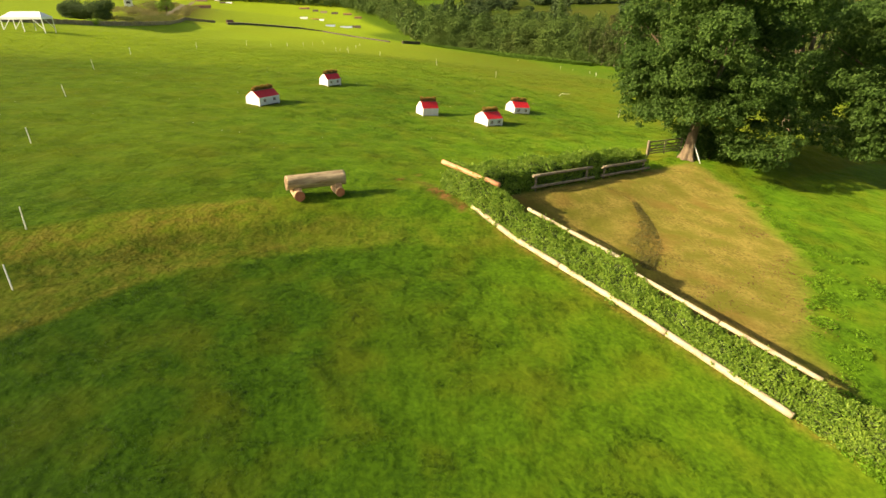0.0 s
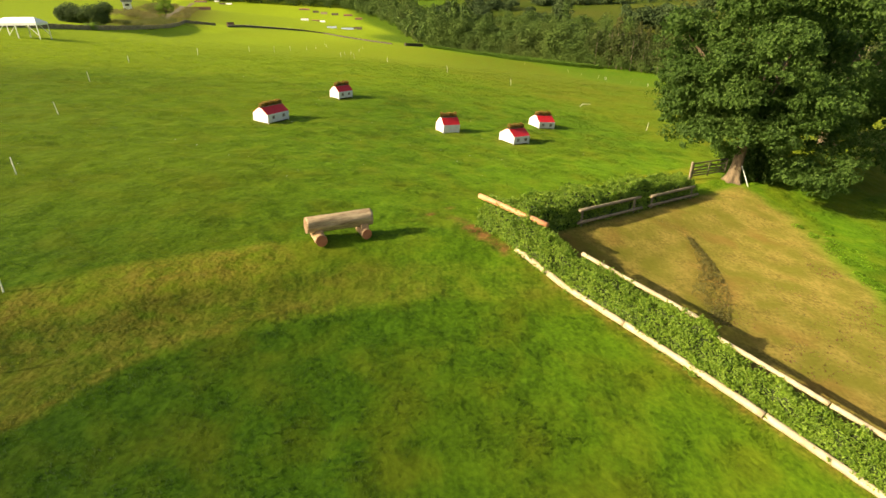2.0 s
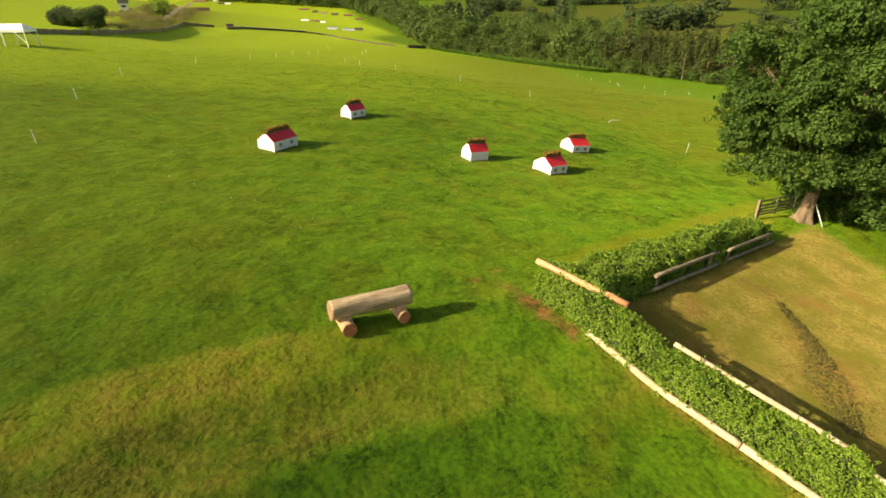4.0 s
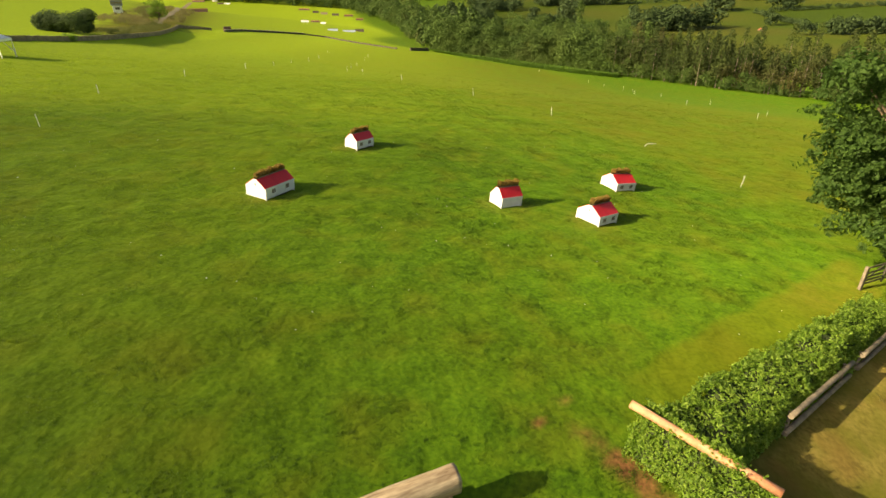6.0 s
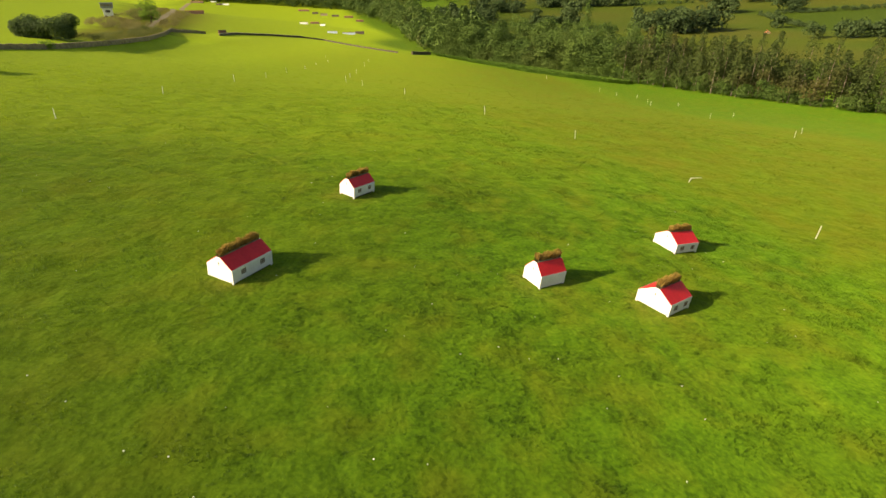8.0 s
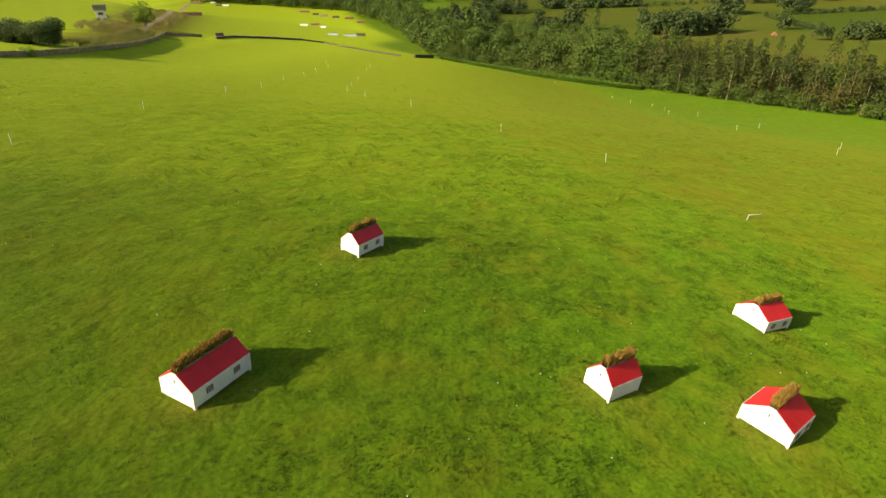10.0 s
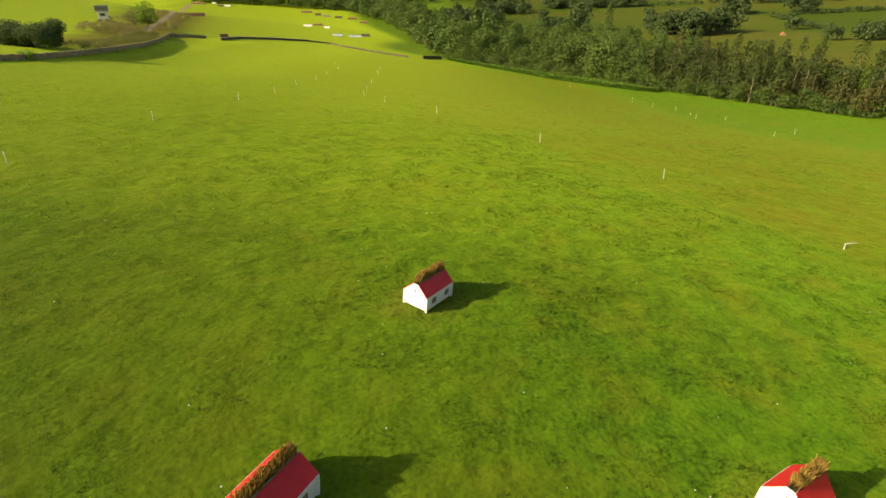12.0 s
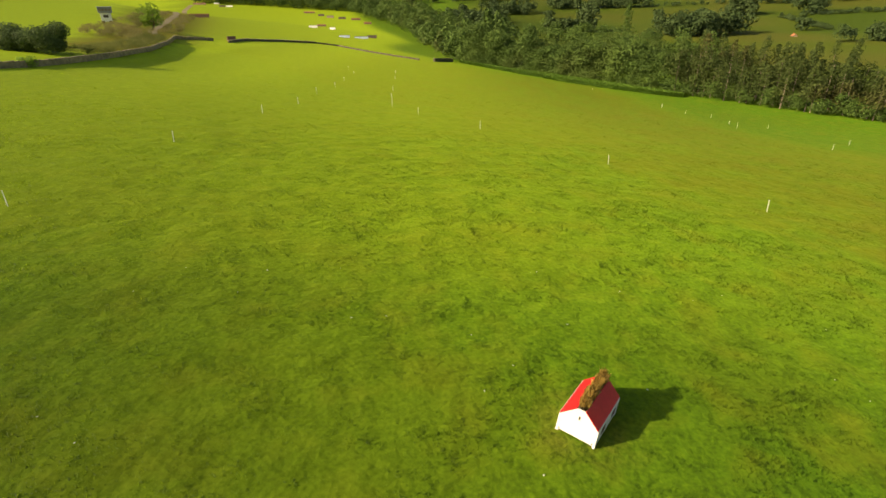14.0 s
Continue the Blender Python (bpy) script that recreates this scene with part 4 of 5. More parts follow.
def broadleaf(x, y, trunk_r, trunk_h, lobes, per_lobe, leaf, seed, label, mat=None):
    """lobes: centres and radii of the boughs' leaf masses, from the foot."""
    rng = np.random.default_rng(seed)
    m = pose(x, y, gz(x, y) - 0.1)
    tree = thing("tree", m, label, "tree")
    bm = bmesh.new()
    top = Vector((rng.uniform(0.30, 0.45), rng.uniform(-0.2, 0.2), trunk_h))
    hs = [-0.5, -0.2, 0.05, 0.25, 0.5, 0.8, 1.2, 1.7, 2.3, 3.0, trunk_h]
    limb(bm, [(top.x * h / trunk_h, top.y * h / trunk_h, h) for h in hs], [trunk_r * (0.80 + 0.14 * max(0.0, 1 - h / 3) + 0.85 * math.exp(-max(h, -0.2) / 0.55)) for h in hs], 24)
    for v in bm.verts:
        t = math.atan2(v.co.y - top.y * v.co.z / trunk_h, v.co.x - top.x * v.co.z / trunk_h)
        root = math.exp(-max(v.co.z, 0.0) / 0.5)
        s = 1 + (0.04 + 0.26 * root) * math.sin(5 * t + seed) + 0.035 * math.sin(11 * t + v.co.z)
        v.co.x, v.co.y = top.x * v.co.z / trunk_h + (v.co.x - top.x * v.co.z / trunk_h) * s, top.y * v.co.z / trunk_h + (v.co.y - top.y * v.co.z / trunk_h) * s
    part("trunk", bm, BARK, tree)
    for c, r in lobes[:: max(1, len(lobes) // 16)]:
        c = Vector(c)
        if c.z < 2.6:
            continue
        bm = bmesh.new()
        bend = top.lerp(c, 0.5) + Vector((rng.uniform(-0.5, 0.5), rng.uniform(-0.5, 0.5), rng.uniform(0, 0.8)))
        limb(bm, [top * 0.92, top.lerp(bend, 0.6), bend, bend.lerp(c, 0.7), c], [trunk_r * q * (0.3 if c.z < 3 else 1.0) for q in (0.5, 0.36, 0.25, 0.14, 0.05)], 7)
        part("limb", bm, BARK, tree)
    ps, ns = [], []
    for c, r in lobes:
        # layered sprays of leaves on the bough's outside, a few within
        n = int(per_lobe * r * r / 3.2)
        k = max(9, int(9 * r * r))
        d = on_sphere(rng, k)
        d[:, 2] = np.where(rng.uniform(0, 1, k) < 0.65, np.abs(d[:, 2]), d[:, 2])
        centre = np.array(c) + d * (r * rng.uniform(0.70, 1.08, k))[:, None] * [1, 1, 0.8]
        pick = rng.integers(0, k, n)
        size = rng.uniform(0.24, 0.62, k)[pick][:, None]
        e = on_sphere(rng, n) * rng.uniform(0.1, 1.0, n)[:, None] ** 0.6
        ps.append(centre[pick] + e * size * [1.1, 1.1, 0.75] - d[pick] * [0, 0, 0.1])
        ns.append(d[pick] * 0.7 + e * 0.6 + [0, 0, 0.35])
        m = n // 5
        e = on_sphere(rng, m)
        ps.append(np.array(c) + e * r * rng.uniform(0.3, 0.75, m)[:, None] * [1, 1, 0.8])
        ns.append(e)
    p, nn = np.concatenate(ps), np.concatenate(ns)
    keep = p[:, 2] > 0.25
    v, f = leaf_quads(rng, p[keep], nn[keep], leaf, 0.5, 0.75)
    tagged(part("crown", array_mesh("crown", v, f), mat or OAK_LEAF, tree), kind="stuff")
    return tree


def crown_lobes(seed, n, cx, cy, cz, rx, ry, rz, lo, hi, floor_z=None):
    rng = np.random.default_rng(seed)
    out = []
    for d in on_sphere(rng, n):
        f = rng.uniform(0.55, 0.92)
        c = (cx + d[0] * rx * f, cy + d[1] * ry * f, cz + d[2] * rz * f)
        if floor_z is None or c[2] > floor_z:
            out.append((c, rng.uniform(lo, hi)))
    return out


oak = crown_lobes(101, 74, 1.2, 0.5, 8.8, 7.4, 7.2, 7.2, 1.2, 2.1, 3.4)
oak += [((-3.6, 2.2, 4.2), 1.5), ((-4.6, 1.0, 5.6), 1.7), ((-2.4, 0.5, 4.8), 1.3), ((-4.3, 3.0, 6.8), 1.6)]
oak += [((1.3, -2.7, 2.3), 0.8), ((1.7, -3.5, 1.6), 0.75), ((1.1, -2.1, 3.2), 0.9), ((2.4, -2.6, 1.9), 0.9), ((2.2, -1.6, 3.2), 1.0)]
oak += [((2.3, -4.3, 1.5), 0.9), ((3.4, -4.6, 1.6), 1.1), ((4.7, -4.6, 1.5), 1.0), ((3.9, -4.2, 0.9), 0.8), ((2.9, -3.4, 2.6), 1.0), ((5.6, -3.8, 2.2), 1.2), ((3.7, -2.6, 1.3), 1.1), ((4.2, -2.2, 2.9), 1.2), ((5.8, -1.0, 3.8), 1.5), ((6.8, -1.8, 3.0), 1.3)]
oak += [((-4.6, 1.6, 7.6), 1.5), ((-4.3, 2.6, 5.4), 1.2), ((-4.7, 0.6, 6.4), 1.2), ((-4.4, 3.6, 8.6), 1.4)]
oak += [((-4.2, -1.0, 3.9), 1.3), ((-2.8, -2.4, 4.1), 1.2), ((-4.4, 0.4, 4.0), 1.3), ((-1.4, -3.2, 4.2), 1.3), ((1.0, -3.2, 4.6), 1.4), ((-2.0, -1.8, 3.0), 0.9)]
rng = random.Random(12)
for k in range(26):
    a, f = k * 2.4, 0.35 + 0.65 * rng.random()
    oak.append(((1.0 + 5.2 * f * math.cos(a), 0.8 + 4.8 * f * math.sin(a), 4.3 + 1.2 * rng.random()), 1.2 + 0.4 * rng.random()))
broadleaf(19.95, 42.3, 0.41, 4.2, oak, 1000, 0.225, 102, "large spreading oak with dense dark green crown by the gate")
second = crown_lobes(103, 60, 0.5, 0.0, 9.5, 8.5, 8.0, 8.0, 1.6, 2.7, 3.0)
second += [((-2.0, -5.0, 3.2), 1.8), ((3.5, -6.0, 2.6), 1.7), ((6.0, -4.0, 3.0), 1.9)]
broadleaf(39.0, 60.0, 0.6, 4.5, second, 330, 0.42, 104, "large broadleaf tree with deep shade under its crown")
third = crown_lobes(105, 74, 0.0, 0.0, 9.4, 7.0, 7.4, 7.4, 1.3, 2.2, 4.2)
third += [((-5.6, -1.6, 4.4), 1.2), ((-5.0, -3.6, 4.6), 1.3), ((-6.2, 0.6, 4.8), 1.2), ((-4.0, -5.2, 4.8), 1.3), ((-6.4, -0.6, 6.2), 1.5), ((-3.0, -5.8, 5.6), 1.4), ((-5.4, -2.8, 6.4), 1.5), ((-4.6, -4.2, 7.4), 1.5)]
third = [((x - 2.6, y, z), r) for (x, y, z), r in third]
broadleaf(39.4, 42.6, 0.55, 5.0, third, 720, 0.26, 106, "broad leafy tree with sunlit boughs over the lower paddock")


# ---- gate, fence and leaning stick under the oak ----
def field_gate():
    a, b = Vector((16.5, 41.85)), Vector((19.75, 43.2))
    d = (b - a).normalized()
    yaw = math.degrees(math.atan2(d.y, d.x))
    gate = thing("field_gate", pose(a.x, a.y, gz(a.x, a.y), 0, 0, yaw), "dark weathered wooden field gate with pale end post", "gate")
    L = (b - a).length
    bm = bmesh.new()
    box(bm, 0.15, 0.15, 1.45, pose(0, 0, -0.1), 0.012)
    part("gate_post", bm, GREY_WOOD, gate, "pale grey post")
    for x in (0.16, L / 2, L):
        bm = bmesh.new()
        box(bm, 0.09, 0.07, 1.12, pose(x, 0, 0.10), 0.008)
        part("upright", bm, GATE_WOOD, gate)
    for z in (0.20, 0.38, 0.58, 0.82, 1.14):
        bm = bmesh.new()
        box(bm, L, 0.04, 0.10, pose(L / 2 + 0.08, 0.06, z), 0.006)
        part("bar", bm, GATE_WOOD, gate)
    for sgn in (-1, 1):
        bm = bmesh.new()
        x = L * (0.5 + 0.25 * sgn)
        box(bm, L * 0.5, 0.03, 0.08, Matrix.Translation((x, 0.10, 0.66)) @ pose(0, 0, 0, 0, 24 * sgn, 0))
        part("brace", bm, GATE_WOOD, gate)


field_gate()


def shrub(x, y, w, h, n, leaf, seed, mat, label):
    rng = np.random.default_rng(seed)
    ob = thing("bush", pose(x, y, gz(x, y)), label, "bush")
    lobes = [((rng.uniform(-0.5, 0.5) * w, rng.uniform(-0.3, 0.3) * w, h * rng.uniform(0.15, 0.75)), rng.uniform(0.14, 0.28) * w) for _ in range(16)]
    for c, r in lobes[:5]:
        bm = bmesh.new()
        limb(bm, [(c[0] * 0.2, c[1] * 0.2, -0.1), (c[0] * 0.5, c[1] * 0.5, c[2] * 0.6), c], [0.02 * w, 0.012 * w, 0.004 * w], 6)
        part("stem", bm, BARK, ob)
    ps, ns = [], []
    for c, r in lobes:
        d = on_sphere(rng, n // 16)
        ps.append(np.array(c) + d * [r, r, h * 0.28] * rng.uniform(0.55, 1.2, (n // 16, 1)))
        ns.append(d + [0, 0, 0.3])
    p, nn = np.concatenate(ps), np.concatenate(ns)
    keep = p[:, 2] > -0.2
    v, f = leaf_quads(rng, p[keep], nn[keep], leaf, 0.7, 0.8)
    tagged(part("foliage", array_mesh("foliage", v, f), mat, ob), kind="stuff")


shrub(22.9, 44.6, 4.2, 3.0, 7000, 0.20, 510, OAK_LEAF, "dark shrub filling the gap behind the oak trunk")
shrub(22.0, 43.2, 2.6, 1.9, 4000, 0.19, 512, OAK_LEAF, "dark undergrowth close behind the oak trunk")
shrub(26.2, 45.2, 3.4, 1.6, 4500, 0.20, 511, OAK_LEAF, "low dark shrub in the shade of the oak")
stick = thing("leaning_stake", pose(20.7, 41.25, gz(20.7, 41.25)), "white painted stake leaning against the oak trunk", "stake")
part("pole", log_between((0, 0, -0.05), (-0.55, 0.55, 1.45), 0.04, 0.04, 3, 0.02, 8, 3), STAKE_WHITE, stick)


# ---- white marker stakes ----
def stake(x, y, lean_x, lean_y):
    ob = thing("marker_stake", pose(x, y, gz(x, y) - 0.05, lean_x, lean_y, 0), "thin white plastic marker stake in the turf", "stake", "marker stakes")
    bm = bmesh.new()
    bmesh.ops.create_cone(bm, cap_ends=True, segments=8, radius1=0.027, radius2=0.025, depth=1.02, matrix=Matrix.Translation((0, 0, 0.51)))
    part("pole", bm, STAKE_WHITE, ob)
    return ob


LANE_EAST = [ (8.15, 84.6), (-1.1, 95.6), (-12.4, 110.4), (-20.3, 120.3), (-24.7, 129.5), (-25.8, 141.2), (-27.2, 159)]
LANE_WEST = [(-15.75, 16.8), (-17.35, 20.2), (-24.85, 31.5), (-31.5, 45.3), (-37.8, 60.0), (-41.5, 74.5), (-40.0, 91.4), (-38.3, 110.0), (-37.0, 121.5), (-38.2, 138.5), (-37.8, 152.7), (-38.8, 168.4)]
LANE_FAR = [(46.0, 104.6), (52.2, 112.4), (45.0, 129.0), (54.4, 138.0), (42.6, 153.5), (50.2, 155.6), (44.1, 159.5), (44.9, 169.4), (40.7, 173.4), (38.8, 183.2), (28.9, 213.4), (-29.4, 190.3), (-30.8, 209.0), (-39.9, 189.1), (-43.8, 205.0)]
stake(19.85, 60.4, 0, 7)
rng = random.Random(7)
for x, y in LANE_EAST + LANE_WEST + LANE_FAR:
    stake(x, y, rng.uniform(-4, 4), rng.uniform(-4, 4))


def fallen_marker():
    x, y = 15.9, 71.5
    ob = thing("bent_marker", pose(x, y, gz(x, y)), "white bent plastic marker lying on the turf", "marker")
    part("pole", log_between((-0.75, -0.5, 0.04), (-0.25, 0.15, 0.30), 0.035, 0.035, 2, 0.02, 8, 3), STAKE_WHITE, ob)
    part("arm", log_between((-0.25, 0.15, 0.30), (0.85, 0.45, 0.22), 0.035, 0.035, 3, 0.02, 8, 3), STAKE_WHITE, ob)


fallen_marker()


# ---- weeds: the dark strip in the pan, nettles beyond it ----
def weeds(name, spots, n, hgt, leaf, mat, seed, label):
    rng = np.random.default_rng(seed)
    sx, sy, sr = (np.array(a) for a in zip(*spots))
    k = rng.integers(0, len(spots), n)
    r = sr[k] * np.sqrt(rng.uniform(0, 1, n))
    a = rng.uniform(0, 6.283, n)
    x, y = sx[k] + r * np.cos(a), sy[k] + r * np.sin(a)
    clump = np.clip(0.5 + 0.7 * vnoise(x / 0.8, y / 0.8, seed), 0, 1)
    h = hgt * clump * (1 - (r / sr[k]) ** 2 * 0.8) * rng.uniform(0.1, 1, n)
    p = np.stack([x, y, height(x, y) + h], 1)
    v, f = leaf_quads(rng, p, np.tile([0, 0, 1.0], (n, 1)), leaf, 0.7)
    tagged(part(name, array_mesh(name, v, f), mat), label, "weeds", kind="stuff")


weeds("weeds", [(12.2 - 0.18 * k, 31.9 + 0.14 * k, 0.22) for k in range(20)], 130, 0.10, 0.07, DEAD_WEED, 206, "thin trail of wilted weeds reaching the railed hedge")
strip = [(12.25 + 0.12 * math.sin(k * 0.4) - 0.008 * k * k, 31.6 - 0.48 * k, 0.18 + 0.066 * k) for k in range(14)] + [(10.7 - 0.1 * k, 24.9 - 0.35 * k, 0.7 - 0.1 * k) for k in range(4)]
weeds("weeds", strip, 2500, 0.20, 0.085, DEAD_WEED, 201, "dark wilted weeds in a curved strip across the pan")
rg = np.random.default_rng(5)
green = [(float(np.interp(y, [12, 18, 21, 28, 35, 40], [15.5, 17.5, 19.0, 22.8, 23.2, 22.5])) - 1.7 + 2.2 * rg.uniform(0, 1) ** 1.5, float(y), rg.uniform(0.18, 0.62)) for y in rg.uniform(13, 36, 70)]
weeds("weeds", green, 5200, 0.30, 0.11, WEED_LEAF, 202, "rank green nettles and docks edging the brown pan")
weeds("weeds", [(23.2 + rg.uniform(-2.6, 2.4), 25.0 + rg.uniform(-5, 4), rg.uniform(0.16, 0.5)) for _ in range(34)], 2600, 0.42, 0.12, WEED_LEAF, 203, "scattered taller weeds in the paddock grass beside the pan")
litter = [(18.6, 24.3, 0.8), (18.0, 25.0, 1.0), (13.3, 21.5, 1.4), (19.3, 26.4, 0.7), (19.2, 30.0, 0.9), (16.4, 23.0, 2.0), (17.0, 20.6, 1.5), (15.2, 25.5, 2.6), (11.2, 24.4, 1.2)]
weeds("leaf_litter", litter, 900, 0.03, 0.085, RUST_LEAF, 207, "brown fallen leaves strewn thinly over the bare pan")
weeds("leaf_litter", litter, 500, 0.03, 0.075, DEAD_WEED, 208, "dull olive dead leaves strewn over the bare pan")
weeds("weeds", [(14.2 + 0.4 * k, 12.6 - 0.9 * k, 1.3) for k in range(5)], 14000, 0.9, 0.12, WEED_LEAF, 204, "overgrown weeds where the hedge jump ends")


# ---- woods and far trees ----
def tree_cloud(rng, spots, per, leaf, cone_share=0.0, lobes=10):
    """Leaf clumps of many trees in one soup. spots: x, y, height, spread."""
    out = []
    for x, y, h, w in spots:
        z0 = gz(x, y)
        if rng.uniform() < cone_share:
            bare = rng.uniform(0.02, 0.30)
            t = bare + (0.99 - bare) * rng.uniform(0, 1, per) ** 1.15
            a = rng.uniform(0, 6.283, per)
            tier = 0.72 + 0.30 * np.sin(t * rng.uniform(38, 52) + 2 * np.sin(3 * a))
            r = w * 0.56 * (1.04 - t) ** 0.62 * tier * rng.uniform(0.55, 1.1, per)
            p = np.stack([x + r * np.cos(a), y + r * np.sin(a), z0 + 0.3 + t * h * 1.12], 1)
            nn = np.stack([np.cos(a), np.sin(a), np.full(per, 0.6)], 1)
        else:
            c = on_sphere(rng, lobes) * [w * 0.32, w * 0.32, h * 0.32] + [0, 0, h * 0.54]
            c[0] = [0, 0, h * 0.76]
            c = c * rng.uniform(0.80, 1.08, (lobes, 1))
            rad = rng.uniform(0.17, 0.31, lobes) * w
            k = rng.integers(0, lobes, per)
            d = on_sphere(rng, per)
            d[:, 2] = np.abs(d[:, 2]) * np.where(rng.uniform(0, 1, per) < 0.8, 1, -1)
            p = c[k] + d * (rad[k] * rng.uniform(0.72, 1.12, per))[:, None] * [1.05, 1.05, 0.95]
            p[:, 2] = np.maximum(p[:, 2], rng.uniform(0, 1.5, per))
            p = p + [x, y, z0]
            nn = d * 1.2 + [0, 0, 0.25]
        out.append(leaf_quads(rng, p, nn, leaf * w / 7, 0.34, 0.8))
    return join_soups(out)


def stuff(name, soup, mat, label, category):
    tagged(part(name, array_mesh(name, *soup), mat), label, category, kind="stuff")


EDGE = [(190, 100), (150, 128), (118, 160), (96, 182), (74, 199), (53, 223), (30, 255), (8, 284), (-12, 309), (-18, 360), (-26, 420), (-45, 545), (-80, 665), (-130, 760), (-220, 790), (-345, 800)]


def along_edge(edge, step, rows, gap, rng, h, w, shift=4.0):
    """Tree spots in rows behind a line of plan points (to its right as it runs from east to north)."""
    spots = []
    for (x0, y0), (x1, y1) in zip(edge, edge[1:]):
        n = max(1, int(math.hypot(x1 - x0, y1 - y0) / step))
        dx, dy = (x1 - x0) / math.hypot(x1 - x0, y1 - y0), (y1 - y0) / math.hypot(x1 - x0, y1 - y0)
        for i in range(n):
            for k in range(rows):
                f = (i + rng.uniform(0, 1)) / n
                off = shift + gap * k + rng.uniform(-2.5, 2.5)
                s = rng.uniform(0.65, 1.25)
                spots.append((x0 + (x1 - x0) * f + dy * off, y0 + (y1 - y0) * f - dx * off, h * s * (0.8 + 0.08 * k), w * rng.uniform(0.8, 1.25)))
    return spots


rw = np.random.default_rng(300)
firs = along_edge(EDGE[:6], 3.4, 4, 6.5, rw, 15.0, 7.6)
stuff("woodland", tree_cloud(rw, firs, 640, 0.50, 0.5), CONIFER_LEAF, "mixed wood of brown-tinged conifers beyond the field", "woodland")
stuff("woodland", tree_cloud(rw, along_edge(EDGE[:6], 4.5, 1, 2, rw, 6.5, 6.0, 1.5), 900, 0.40), WOOD_LEAF, "lower broadleaf trees fringing the conifer wood", "woodland")
stuff("woodland", tree_cloud(rw, along_edge(EDGE[5:9], 4.5, 2, 4, rw, 6.0, 6.0, 2.5), 420, 0.42), WOOD_LEAF, "scrubby undergrowth below the broadleaf wood", "woodland")
stuff("woodland", tree_cloud(rw, along_edge(EDGE[5:9], 6.5, 4, 8.0, rw, 19.5, 10.0), 1250, 0.40, 0.05), WOOD_LEAF, "broadleaf wood along the crop strip", "woodland")
stuff("woodland", tree_cloud(rw, along_edge(EDGE[8:], 9.0, 4, 11.0, rw, 20, 13), 420, 0.72, 0.1), WOOD_LEAF, "wooded slope flanking the far field", "woodland")


def fir_trunks(spots):
    vs, fs = [], []
    for x, y, h, w in spots:
        z = gz(x, y) - 0.3
        k = len(vs)
        for zz, r in ((z, 0.20), (z + h * 0.9, 0.05)):
            vs += [(x + r * math.cos(a), y + r * math.sin(a), zz) for a in (0, 1.257, 2.513, 3.770, 5.027)]
        fs += [(k + j, k + (j + 1) % 5, k + 5 + (j + 1) % 5, k + 5 + j) for j in range(5)]
    tagged(part("tree_trunks", array_mesh("tree_trunks", vs, fs), PALE_BARK), "pale straight trunks showing among the conifers", "tree trunks", kind="stuff")


fir_trunks(firs)
stuff("hedgerow", tree_cloud(rw, along_edge(EDGE[:9], 2.5, 1, 2, rw, 2.4, 3.0, 1.0), 160, 0.7), WOOD_LEAF, "bramble edge along the wood", "hedgerow")


def patch(rng, cx, cy, rx, ry, n, h, w):
    a, r = rng.uniform(0, 6.283, n), np.sqrt(rng.uniform(0, 1, n))
    return [(cx + rx * rr * math.cos(t), cy + ry * rr * math.sin(t), h * rng.uniform(0.7, 1.2), w * rng.uniform(0.8, 1.3)) for t, rr in zip(a, r)]


far = []
for cx, cy, rx, ry, n, h, w in ((214, 545, 52, 16, 34, 18, 13), (190, 526, 22, 8, 12, 19, 13), (118, 572, 10, 8, 5, 22, 15), (92, 570, 16, 6, 8, 12, 11), (100, 709, 8, 5, 4, 10, 9),
                                (306, 558, 3, 3, 2, 16, 14), (318, 474, 34, 8, 16, 12, 11), (390, 684, 20, 8, 8, 18, 14), (316, 697, 20, 10, 9, 19, 15), (185, 800, 75, 10, 40, 13, 13),
                                (-40, 900, 160, 40, 90, 14, 12), (20, 660, 34, 50, 40, 14, 12), (60, 760, 40, 20, 26, 13, 12), (-300, 900, 200, 40, 80, 14, 12), (480, 780, 110, 20, 40, 14, 13)):
    far += patch(rw, cx, cy, rx, ry, n, h, w)
for (x0, y0), (x1, y1) in (((378, 671), (500, 668)), ((240, 790), (480, 815)), ((330, 560), (345, 660))):
    for f in np.linspace(0, 1, 26):
        far.append((x0 + (x1 - x0) * f + rw.uniform(-2, 2), y0 + (y1 - y0) * f + rw.uniform(-2, 2), 4 * rw.uniform(0.6, 1.5), 6 * rw.uniform(0.8, 1.3)))
stuff("woodland", tree_cloud(rw, far, 230, 1.05, 0.05), FAR_LEAF, "copses and hedgerows on the far valley side", "woodland")
belt = [(x + rw.uniform(-8, 8), y + rw.uniform(-15, 15), 18 * rw.uniform(0.7, 1.2), 18) for x in np.arange(-700, 1000, 14) for y in (1010, 1060)]
stuff("woodland", tree_cloud(rw, belt, 120, 2.6, 0.2), FAR_LEAF, "dark far woods closing the view", "woodland")


